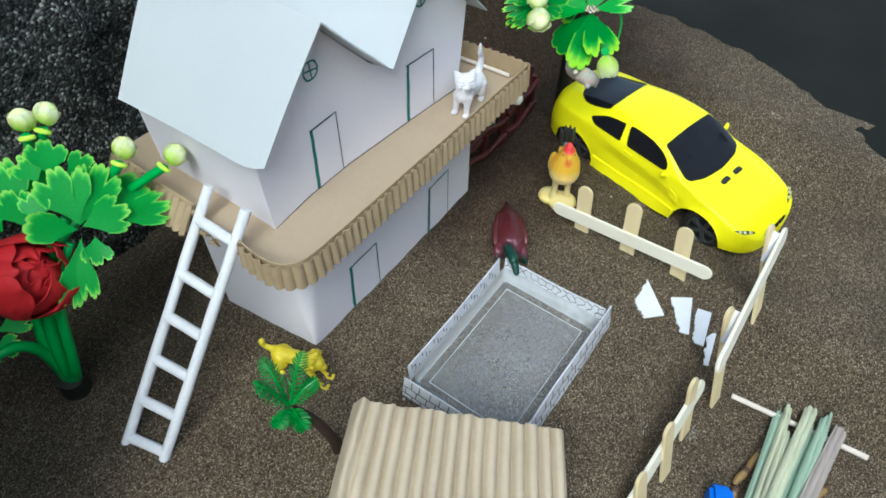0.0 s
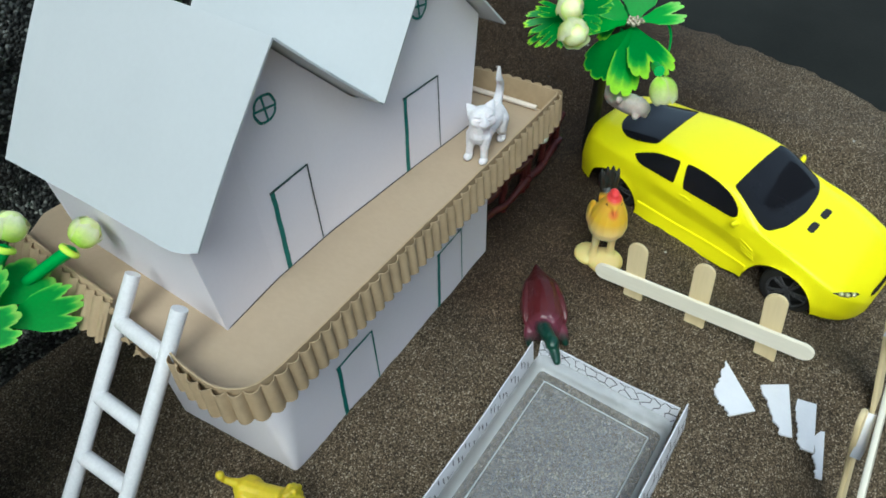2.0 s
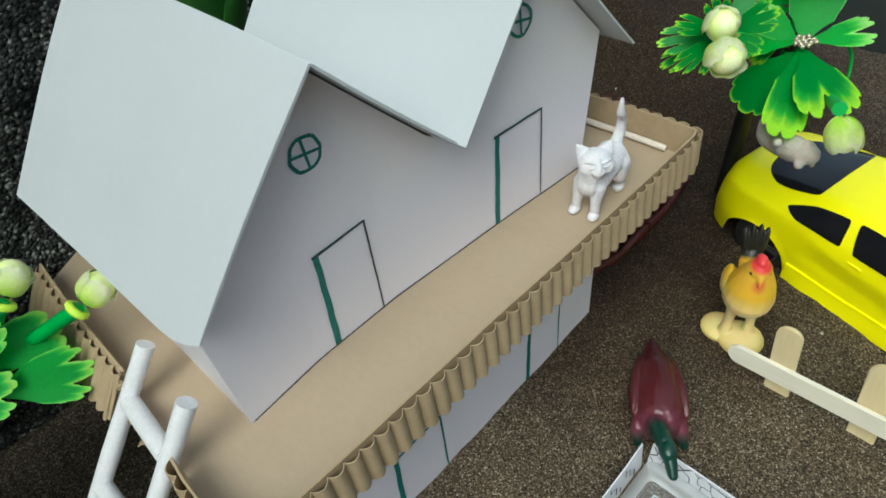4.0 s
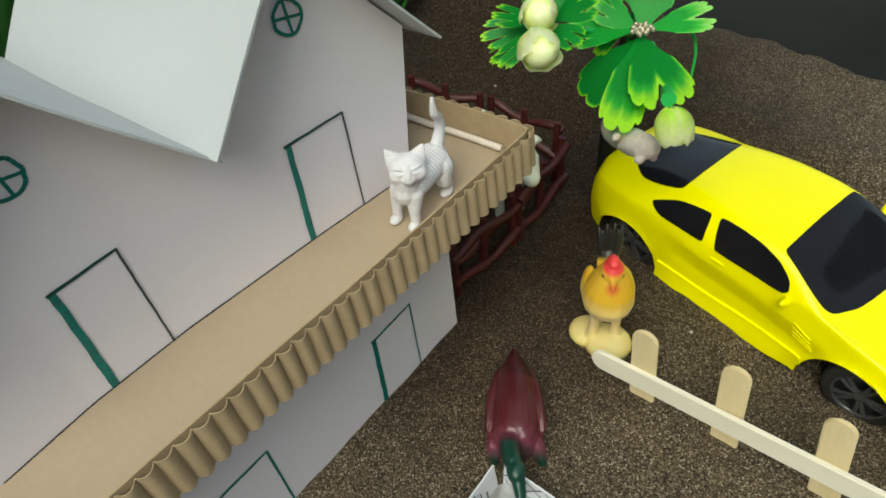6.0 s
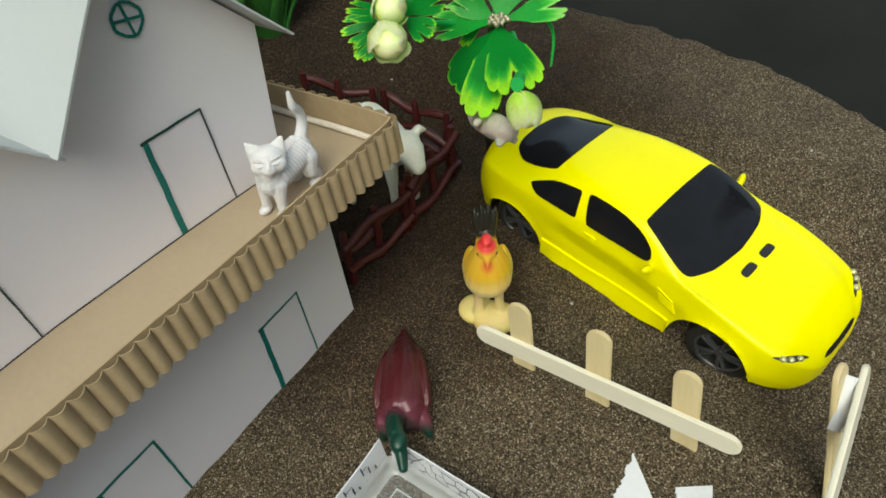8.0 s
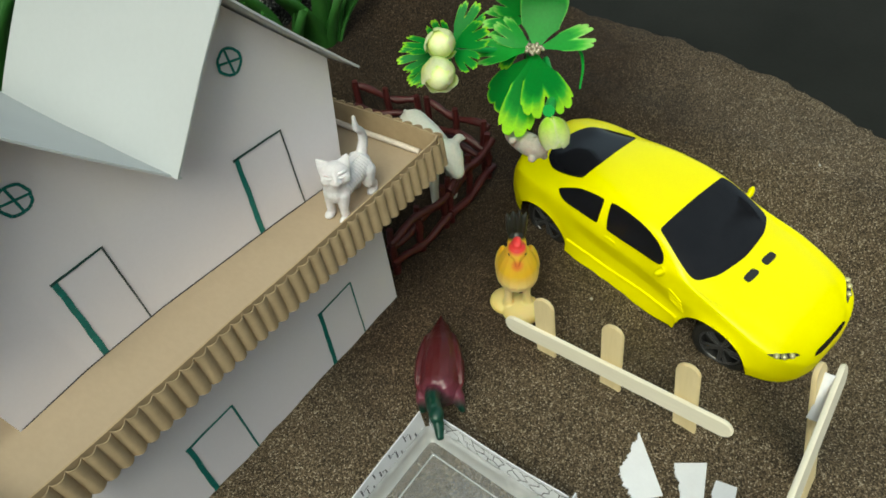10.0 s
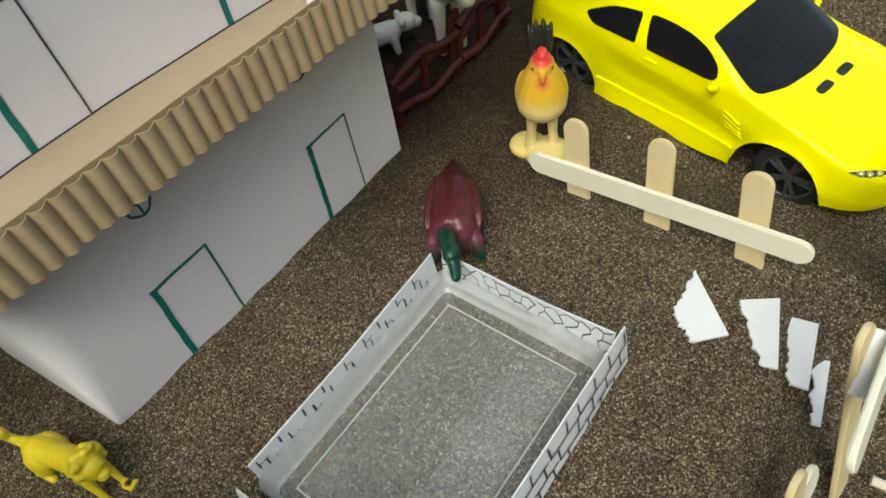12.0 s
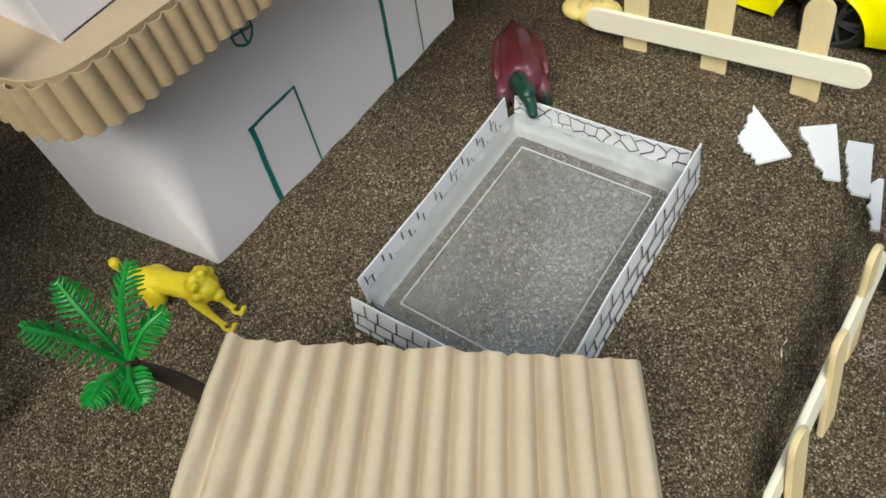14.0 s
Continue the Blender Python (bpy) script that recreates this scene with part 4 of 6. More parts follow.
# ---- shed roof ----
def shed():
    a, b = Vector((-0.0322, -0.0664, 0.0590)), Vector((0.0150, -0.1468, 0.0486))
    d = (b - a).normalized()
    back = Vector((-0.867, -0.495, 0.0))
    back = (back - d * back.dot(d)).normalized()
    o = Vector((*((a + b) / 2 + back * 0.03).xy, 0))
    sh = thing("toy_shed", "low shed with a pale corrugated board roof", "shed", pose(*o))
    total = (b - a).length
    amp, n = 0.0016, 16.15
    up = d.cross(back)
    up = up if up.z > 0 else -up
    bm = bmesh.new()

    def f(u, v):
        s = total * u
        ph = 2 * math.pi * (n * (u - 0.974) + 0.3 * step(0.1, 0.0, u)) + 0.35 * noise.noise((u * 9, v * 2.0, 0.4))
        h = amp * (1 - 2 * (0.5 - 0.5 * math.cos(ph)) ** 1.7) * (1 - 0.25 * v * noise.noise((u * 7, v * 3, 2.4)))
        h += 0.0007 * noise.noise((u * 25, v * 12, 9.4)) * (0.4 + 1.6 * step(0.25, 0.0, u))
        edge = 0.0012 * noise.noise((u * 30, 0.3, 5.5)) * (1 - v) + 0.0007 * math.cos(ph) * (1 - v)
        droop = -0.0050 * step(0.075, 0.0, u) ** 2 + 0.0022 * math.exp(-((u - 0.05) / 0.03) ** 2) + 0.0011 * noise.noise((u * 40, v * 7, 3.3)) * step(0.22, 0.02, u)
        s = total * (u + (u - 0.5) * 0.07 * v - 0.03 * (1 - u) * (0.6 + 0.4 * v))
        return a + d * s + back * (0.075 * v + edge) + up * (h + droop) + Vector((0, 0, -0.004 * v * v)) - o
    grid_sheet(bm, f, 320, 30, 0.0006)
    bmesh.ops.recalc_face_normals(bm, faces=bm.faces[:])
    part("roof", bm, STRAWBOARD, sh, "pale corrugated board roof sheet", True)
    for u, v in ((0.14, 0.2), (0.86, 0.2), (0.14, 0.85), (0.86, 0.85)):
        p = a + d * total * u + back * 0.075 * v
        bm = bmesh.new()
        box(bm, (0.004, 0.004, p.z + 0.006), pose(p.x - o.x, p.y - o.y, (p.z - 0.008) / 2), 0.0005)
        part("post", bm, WOOD_DARK, sh)
    return sh


shed()


# ---- loose twig, stalk bundle, blue cap ----
bm = bmesh.new()
ta, tb = Vector((0.1262, -0.2085, -0.0195)), Vector((0.1338, -0.2825, -0.0195))
tube(bm, [ta.lerp(tb, k / 5) - Vector((0.13, -0.245, -0.0195)) for k in range(6)], 0.0016, 10)
single("paper_stick", bm, TWIG, "thin pale rolled paper stick lying on the sand", "stick", m=pose(0.13, -0.245, -0.0195))


def bundle():
    o = Vector((0.095, -0.250, -0.0225))
    bu = thing("stalk_bundle", "loose bundle of dry green and pale stalks on the sand", "stalks", pose(*o))
    rng = random.Random(5)
    # tip, root, width at the tip and at the root, paint
    rows = [((0.1323, -0.2347), (0.0640, -0.2385), 0.0052, 0.0060, STALK_GREEN), ((0.1355, -0.2375), (0.0660, -0.2408), 0.0036, 0.0046, STALK_PALE), ((0.1205, -0.2403), (0.0660, -0.2434), 0.0042, 0.0050, STALK_PALE),
            ((0.1455, -0.2484), (0.0680, -0.2446), 0.0064, 0.0058, STALK_PALE), ((0.1295, -0.2529), (0.0690, -0.2497), 0.0088, 0.0075, STALK_GREEN), ((0.1412, -0.2562), (0.0700, -0.2552), 0.0048, 0.0062, STALK_GREEN),
            ((0.1405, -0.2655), (0.0790, -0.2590), 0.0064, 0.0072, STALK_GREY), ((0.1031, -0.2601), (0.0700, -0.2580), 0.0072, 0.0078, STALK_GREEN), ((0.1180, -0.2452), (0.0680, -0.2468), 0.0040, 0.0050, STALK_GREEN), ((0.1250, -0.2380), (0.0650, -0.2420), 0.0022, 0.0030, STALK_GREY)]
    for i, (tip, root, w0, w1, mt) in enumerate(rows):
        zt, zr = 0.0045 + 0.0018 * (i % 3), 0.009 + 0.003 * (i % 4)
        a, b = Vector((*tip, zt)) - Vector((o.x, o.y, 0)), Vector((*root, zr)) - Vector((o.x, o.y, 0))
        d = (b - a).normalized()
        s = d.cross(Vector((0, 0, 1))).normalized()
        ph = rng.uniform(0, 6)

        def f(u, v, a=a, b=b, s=s, w0=w0, w1=w1, ph=ph):
            k = (v - 0.5) * 2
            ww = (w1 + (w0 - w1) * (1 - u) ** 2) / 2
            p = a.lerp(b, u) + s * (k * ww + 0.0005 * math.sin(u * 3 + ph))
            p.z += 0.0007 * (1 - k * k) + 0.00045 * math.sin(k * 7 + ph) + 0.0009 * math.sin(u * 3 + ph) + 0.0025 * step(0.15, 0.0, u) * math.sin(ph)
            rag = (0.006 * noise.noise((k * 2.1, ph, 1)) + 0.006 * noise.noise((k * 7.1, ph, 2))) * step(0.14, 0.0, u)
            return p + (b - a).normalized() * rag
        bm = bmesh.new()
        grid_sheet(bm, f, 26, 14, 0.0008)
        bmesh.ops.recalc_face_normals(bm, faces=bm.faces[:])
        part("stalk", bm, mt, bu, smooth=True)
    return bu


bundle()

for hx, hy, tx, ty in ((0.1025, -0.2336, 0.0885, -0.2322), (0.0875, -0.2312, 0.0775, -0.2290), (0.0737, -0.2300, 0.0650, -0.2314), (0.1040, -0.2692, 0.0930, -0.2652)):
    h, q = Vector((hx, hy, 0)), Vector((tx, ty, 0))
    mid = (h + q) / 2
    z = sand_height(mid.x, mid.y) + 0.0016
    pod = thing("dried_pod", "tan dried pod with a dark brown round cap beside the stalks", "dried pod", pose(mid.x, mid.y, z), "dried pods")
    bm = bmesh.new()
    tube(bm, curve_pts([q - mid, (q - mid) * 0.4 + Vector((0, 0.0005, 0.0008)), (h - mid) * 0.5 + Vector((0, 0.0, 0.0012)), h - mid + Vector((0, 0, 0.001))], 9), [0.0012, 0.0016, 0.0019, 0.0021, 0.0022, 0.0022, 0.0021, 0.0019, 0.0017, 0.0016], 10, wob=0.05)
    part("shell", bm, DRY_POD, pod, smooth=True)
    bm = bmesh.new()
    ball(bm, h - mid + Vector((0, 0, 0.0014)), (0.0025, 0.0024, 0.0021), u=14, v=10)
    part("cap", bm, BARK_BROWN, pod, "dark brown round cap", True)

bm = bmesh.new()
box(bm, (0.034, 0.012, 0.020), pose(0, 0, 0.0095), 0.0022)
single("blue_block", bm, BLUE, "glossy blue plastic block in the sand", "plastic block", m=pose(0.0528, -0.2294, -0.0315, 0, 0, 25), smooth=True)


# ---- yellow car ----
CAR_L = 0.187
car_m = pose(0.2606, -0.0941, -0.0065, 0, 0, 168.24) @ pose(0, 0, 0, -2.4, 0, 0)  # the car's +y is its nose
car = thing("toy_car", "bright yellow toy coupe with black glazing parked on the sand", "toy car", car_m)
AXLES = (0.0440, 0.1530)
ARCHES = ((0.0408, 0.0075, 0.0178), (0.1490, 0.0085, 0.0186))  # place along the car, height, radius
S_KEYS = (0.008, 0.0105, 0.016, 0.025, 0.036, 0.0635, 0.085, 0.108, 0.134, 0.150, 0.170, 0.180, 0.185, 0.187)


def key(s, vals):
    """A smooth value along the car's length."""
    xs = S_KEYS
    k = max(0, min(len(xs) - 2, int(np.searchsorted(xs, s, side="right")) - 1))
    t = (s - xs[k]) / (xs[k + 1] - xs[k])
    m0 = (vals[k + 1] - vals[max(k - 1, 0)]) / (xs[k + 1] - xs[max(k - 1, 0)])
    m1 = (vals[min(k + 2, len(xs) - 1)] - vals[k]) / (xs[min(k + 2, len(xs) - 1)] - xs[k])
    h = xs[k + 1] - xs[k]
    return ((2 * t ** 3 - 3 * t * t + 1) * vals[k] + (t ** 3 - 2 * t * t + t) * h * m0 + (-2 * t ** 3 + 3 * t * t) * vals[k + 1] + (t ** 3 - t * t) * h * m1)


Z_MID = (0.0227, 0.0346, 0.0397, 0.0419, 0.0433, 0.0507, 0.0524, 0.0505, 0.0387, 0.0362, 0.0317, 0.0267, 0.0216, 0.0158)
Z_ROOF = (0.0222, 0.0336, 0.0387, 0.0406, 0.0416, 0.0481, 0.0502, 0.0483, 0.0367, 0.0351, 0.0307, 0.0260, 0.0211, 0.0156)
Z_SHO = (0.0170, 0.0260, 0.0332, 0.0355, 0.0368, 0.0387, 0.0384, 0.0381, 0.0358, 0.0334, 0.0282, 0.0247, 0.0198, 0.0148)
W_ROOF = (0.0091, 0.0174, 0.0210, 0.0219, 0.0229, 0.0246, 0.0262, 0.0275, 0.0300, 0.0281, 0.0239, 0.0196, 0.0142, 0.0080)
W_SHO = (0.0129, 0.0224, 0.0279, 0.0315, 0.0332, 0.0338, 0.0335, 0.0326, 0.0331, 0.0336, 0.0318, 0.0271, 0.0192, 0.0103)
W_LOW = (0.0139, 0.0239, 0.0294, 0.0335, 0.0350, 0.0348, 0.0345, 0.0340, 0.0351, 0.0360, 0.0344, 0.0289, 0.0207, 0.0113)
W_SILL = (0.0129, 0.0219, 0.0274, 0.0307, 0.0322, 0.0325, 0.0328, 0.0325, 0.0339, 0.0348, 0.0336, 0.0281, 0.0192, 0.0103)
Z_LOW = (0.0049, 0.0049, 0.0049, 0.0049, 0.0049, 0.0049, 0.0050, 0.0063, 0.0077, 0.0081, 0.0097, 0.0101, 0.0091, 0.0082)
V_KEYS = (0.0, 0.22, 0.36, 0.60, 0.80, 1.0)


def car_skin(s, v, lift=0.0):
    """The body's skin: s from tail to nose, v from the roof's middle (0) to the sills (-1, 1)."""
    side, v = (-1 if v < 0 else 1), abs(v)
    zm, zr, zs = key(s, Z_MID), key(s, Z_ROOF), key(s, Z_SHO)
    wr, ws, wl, wb = key(s, W_ROOF), key(s, W_SHO), key(s, W_LOW), key(s, W_SILL)
    us = (0.0, wr * 0.72, wr, ws, wl, wb)
    zl = 0.0045 + 0.52 * (zs - 0.0045)
    zz = (zm, zm - (zm - zr) * 0.35, zr - 0.0006, zs, zl, key(s, Z_LOW))
    k = max(0, min(4, int(np.searchsorted(V_KEYS, v, side="right")) - 1))
    t = (v - V_KEYS[k]) / (V_KEYS[k + 1] - V_KEYS[k])

    def cr(a):
        p = [(-a[1] if a is us else a[1])] + list(a) + [2 * a[-1] - a[-2]]
        p0, p1, p2, p3 = p[k:k + 4]
        q = 0.7
        m0, m1 = (p2 - p0) / 2 * q, (p3 - p1) / 2 * q
        return (2 * t ** 3 - 3 * t * t + 1) * p1 + (t ** 3 - 2 * t * t + t) * m0 + (-2 * t ** 3 + 3 * t * t) * p2 + (t ** 3 - t * t) * m1
    u, z = cr(us), cr(zz)
    # pressed lines along the flank
    flank = step(0.055, 0.075, s) * step(0.150, 0.125, s)
    line_v = 0.665 + 0.05 * (s - 0.06) / 0.07
    u += flank * (0.0007 * math.exp(-((v - line_v) / 0.022) ** 2) - 0.0011 * math.exp(-((v - line_v - 0.11) / 0.055) ** 2))
    for ax, az, ar in ARCHES:
        r2 = ar ** 2 - (s - ax) ** 2
        if r2 > 0 and v > 0.6:
            z = max(z, az + math.sqrt(r2))
        # a soft lip round each arch
        d = math.hypot(s - ax, z - az) - ar
        if v > 0.5 and z > az:
            u += 0.0007 * math.exp(-(d / 0.0016) ** 2)
    p = Vector((side * u, s - CAR_L / 2, z))
    if lift:
        n = Vector((side * max(0.15, v), 0.0, 1.2 - v)).normalized()
        p += n * lift
    return p


def car_body():
    bm = bmesh.new()
    ns, nv = 190, 40
    vs = [[bm.verts.new(car_skin(S_KEYS[0] + (CAR_L - S_KEYS[0]) * i / ns, -1 + 2 * j / (2 * nv))) for j in range(2 * nv + 1)] for i in range(ns + 1)]
    for i in range(ns):
        for j in range(2 * nv):
            bm.faces.new((vs[i][j], vs[i][j + 1], vs[i + 1][j + 1], vs[i + 1][j]))
    bm.faces.new(vs[0][::-1])
    bm.faces.new(vs[ns])
    bmesh.ops.remove_doubles(bm, verts=bm.verts[:], dist=0.00001)
    bmesh.ops.recalc_face_normals(bm, faces=bm.faces[:])
    return bm


part("body", car_body(), YELLOW, car, "bright yellow moulded body", True)


def skin_patch(outline, rings=6, lift=0.00025, thick=0.0008, n=72):
    """A panel that follows the skin inside a smooth closed outline of (s, v) corners."""
    c = [Vector((*q, 0)) for q in outline]
    m = len(c)
    rim = []
    for i in range(n):
        f = i * m / n
        k, t = int(f), f - int(f)
        a, b, d, e = (c[(k + q) % m] for q in (-1, 0, 1, 2))
        rim.append(b + ((d - a) * 0.36 * (t ** 3 - 2 * t * t + t)) + (d - b) * (3 * t * t - 2 * t ** 3) + (e - b) * 0.36 * (t ** 3 - t * t))
    mid = sum(rim, Vector()) / n
    bm = bmesh.new()
    loops = [[bm.verts.new(car_skin(q.x, q.y, lift - thick)) for q in rim]]
    for i in range(rings):
        g = 1 - (i / rings) ** 1.0
        loops.append([bm.verts.new(car_skin(*(mid.lerp(q, g)).xy, lift)) for q in rim])
    centre = bm.verts.new(car_skin(mid.x, mid.y, lift))
    for a, b in zip(loops, loops[1:]):
        for i in range(n):
            bm.faces.new((a[i], a[(i + 1) % n], b[(i + 1) % n], b[i]))
    for i in range(n):
        bm.faces.new((loops[-1][i], loops[-1][(i + 1) % n], centre))
    bmesh.ops.recalc_face_normals(bm, faces=bm.faces[:])
    return bm


def both(half):
    """The outline of a panel that crosses the middle: one half and its mirror."""
    return half + [(q, -w) for q, w in half[::-1] if w]


part("windscreen", skin_patch(both([(0.1046, 0.0), (0.1048, 0.22), (0.1050, 0.288), (0.1075, 0.312), (0.1170, 0.340), (0.1265, 0.345), (0.1310, 0.300), (0.1355, 0.160), (0.1374, 0.0)]), 10), GLASS_BLACK, car, "glossy black windscreen", True)
part("rear_window", skin_patch(both([(0.0562, 0.0), (0.0560, 0.20), (0.0556, 0.286), (0.0525, 0.315), (0.0440, 0.340), (0.0360, 0.332), (0.0295, 0.250), (0.0258, 0.130), (0.0246, 0.0)]), 10), GLASS_BLACK, car, "glossy black rear window", True)
for sg in (-1, 1):
    part("side_window", skin_patch([(q, sg * w) for q, w in ((0.0782, 0.385), (0.0865, 0.358), (0.0965, 0.368), (0.1065, 0.408), (0.1125, 0.466), (0.1142, 0.545), (0.1125, 0.598), (0.1080, 0.610), (0.0990, 0.607), (0.0845, 0.597), (0.0822, 0.575))]), GLASS_BLACK, car, "black side window", True)
    part("side_window", skin_patch([(q, sg * w) for q, w in ((0.0487, 0.515), (0.0505, 0.480), (0.0590, 0.418), (0.0710, 0.392), (0.0738, 0.400), (0.0755, 0.500), (0.0764, 0.580), (0.0745, 0.596), (0.0656, 0.597), (0.0550, 0.586))]), GLASS_BLACK, car, "black side window", True)
    hl = part("headlight", skin_patch([(q, sg * w) for q, w in ((0.1713, 0.612), (0.1745, 0.600), (0.1778, 0.555), (0.1808, 0.410), (0.1792, 0.405), (0.1762, 0.480))], 4, 0.0002), RIM_GREY, car, "slim dark headlight slit", True)
    for s0, v0 in ((0.1745, 0.565), (0.1768, 0.530), (0.1788, 0.470)):
        bm = bmesh.new()
        ball(bm, car_skin(s0, sg * v0, 0.0002), (0.0014, 0.0014, 0.0012), u=12, v=8)
        part("lamp", bm, LAMP, hl, "small silvery lamp", True)
    bm = bmesh.new()
    root = car_skin(0.1150, sg * 0.62)
    ball(bm, root + Vector((sg * 0.0042, 0.0012, 0.0022)), (0.0034, 0.0016, 0.0019), (0, sg * -25, sg * -15))
    tube(bm, [root, root + Vector((sg * 0.0030, 0.0010, 0.0016))], 0.0012, 8)
    part("mirror", bm, YELLOW, car, "", True)
    bm = bmesh.new()
    ball(bm, car_skin(0.0855, sg * 0.655, 0.0002), (0.0006, 0.0034, 0.0007), u=12, v=8)
    part("door_handle", bm, YELLOW, car, "", True)
    # flared side skirt between the wheels
    bm = bmesh.new()

    def skirt(a, b, sg=sg):
        q = 0.0600 + 0.0700 * a
        edge = car_skin(q, sg * 0.90)
        low = key(q, Z_LOW)
        flare = 0.0018 * step(0.0, 0.18, a) * step(1.0, 0.8, a)
        return Vector((edge.x + sg * flare * step(0, 1, b), q - CAR_L / 2, edge.z + 0.0008 - (edge.z + 0.0008 - low + 0.0008) * b))
    grid_sheet(bm, skirt, 30, 6, 0.0012 * sg)
    bmesh.ops.recalc_face_normals(bm, faces=bm.faces[:])
    part("side_skirt", bm, YELLOW, car, "", True)
    # slanting gills behind the front wheel
    bm = bmesh.new()
    for k in range(4):
        tube(bm, [car_skin(0.1215 + 0.0006 * k, sg * (0.700 + 0.026 * k), 0.0), car_skin(0.1295 + 0.0008 * k, sg * (0.725 + 0.026 * k), 0.0)], [0.0003, 0.0006], 6)
    part("gill", bm, YELLOW, car, "", True)
for v in (-0.075, 0.075):
    part("bonnet_vent", skin_patch(((0.1434, v - 0.032), (0.1434, v + 0.032), (0.1466, v + 0.036), (0.1466, v - 0.036)), 3, 0.0003, 0.0008, 24), TYRE, car, "small black bonnet vent")
part("grille", skin_patch(both([(0.1846, 0.0), (0.1843, 0.20), (0.1850, 0.30), (0.1858, 0.20), (0.1860, 0.0)]), 4, 0.0004), GLASS_BLACK, car, "dark front grille")
bm = bmesh.new()
box(bm, (0.048, 0.150, 0.014), pose(0, 0.003, 0.0150), 0.002)
part("underbody", bm, TYRE, car, "black underbody")


def wheel(sg, ax):
    w = new("wheel")
    w.empty_display_size = 0.01
    w.parent = car
    w.matrix_basis = pose(sg * (0.0290 if ax < 0.1 else 0.0300), ax - CAR_L / 2, 0.0138, 0, 0, (0 if sg > 0 else 180) + (7 if ax > 0.1 else 0))
    bm = bmesh.new()
    prof = [(0.0104, -0.0042), (0.0128, -0.0042), (0.0140, -0.0034), (0.0143, -0.002), (0.0143, 0.002), (0.0140, 0.0034), (0.0128, 0.0042), (0.0106, 0.0042), (0.0100, 0.0030)]
    n = 40
    rings = [[bm.verts.new((x, r * math.cos(2 * math.pi * k / n), r * math.sin(2 * math.pi * k / n))) for k in range(n)] for r, x in prof]
    for a, b in zip(rings, rings[1:] + rings[:1]):
        for k in range(n):
            bm.faces.new((a[k], a[(k + 1) % n], b[(k + 1) % n], b[k]))
    bmesh.ops.recalc_face_normals(bm, faces=bm.faces[:])
    part("tyre", bm, TYRE, w, "black rubber tyre", True)
    bm = bmesh.new()
    bmesh.ops.create_cone(bm, cap_ends=True, segments=28, radius1=0.0099, radius2=0.0099, depth=0.001, matrix=pose(-0.001, 0, 0, 0, 90, 0))
    part("brake_disc", bm, TYRE, w, "black disc behind the spokes")
    bm = bmesh.new()
    for k in range(5):
        for off in (-9, 9):
            a = radians(72 * k + off)
            c, s2 = math.cos(a), math.sin(a)
            tube(bm, [(0.0030, 0.0018 * c, 0.0018 * s2), (0.0034, 0.0055 * c, 0.0055 * s2), (0.0030, 0.0099 * c, 0.0099 * s2)], 0.00085, 6)
    bmesh.ops.create_cone(bm, cap_ends=True, segments=16, radius1=0.0024, radius2=0.0019, depth=0.0022, matrix=pose(0.003, 0, 0, 0, 90, 0))
    ring = [(0.0034, 0.0099 * math.cos(2 * math.pi * k / 28), 0.0099 * math.sin(2 * math.pi * k / 28)) for k in range(29)]
    tube(bm, ring, 0.0006, 6, False)
    part("rim", bm, RIM_GREY, w, "dark grey spoked rim")


for sg in (-1, 1):
    for ax in AXLES:
        wheel(sg, ax)


# grey lint snagged at the foot of the low fence
rng = random.Random(21)
bm = bmesh.new()
for k in range(22):
    p = Vector((rng.uniform(-0.003, 0.003), rng.uniform(-0.002, 0.002), rng.uniform(0.0, 0.006)))
    q = p + Vector((rng.uniform(-0.004, 0.004), rng.uniform(-0.003, 0.003), rng.uniform(-0.005, 0.004)))
    tube(bm, curve_pts([p, p.lerp(q, 0.5) + Vector((rng.uniform(-1, 1), rng.uniform(-1, 1), rng.uniform(-1, 1))) * 0.001, q], 6), 0.00005, 4)
single("lint_tuft", bm, THREAD, "wisp of grey lint snagged at the fence post", "lint", kind="stuff", m=pose(0.0850, -0.1990, -0.016))
bm = bmesh.new()
tube(bm, curve_pts([(-0.004, 0, 0.0004), (-0.001, 0.0012, 0.0008), (0.002, 0.0006, 0.0006), (0.0045, 0.002, 0.0005)], 8), 0.00022, 6)
single("straw", bm, TWIG, "short bent straw on the sand", "straw", m=pose(0.0700, -0.1770, sand_height(0.07, -0.177)))


# ---- moulded animal figures: each one smooth mesh fused from rounded masses ----
def figure(name, bm, material, label, category, m, voxel=0.0006, rounds=4, group=""):
    ob = single(name, bm, material, label, category, group, m=m, smooth=True)
    rm = ob.modifiers.new("fuse", "REMESH")
    rm.mode, rm.voxel_size, rm.use_smooth_shade = "VOXEL", voxel, True
    sm = ob.modifiers.new("soften", "SMOOTH")
    sm.factor, sm.iterations = 0.5, rounds
    return ob


def limb(bm, pts, radii, n=10):
    tube(bm, curve_pts(pts, 3 * (len(pts) - 1)), list(np.interp(np.linspace(0, 1, 3 * (len(pts) - 1) + 1), np.linspace(0, 1, len(radii)), radii)), n)
    for p, r in ((pts[0], radii[0]), (pts[-1], radii[-1])):
        ball(bm, p, (r, r, r), u=10, v=8)


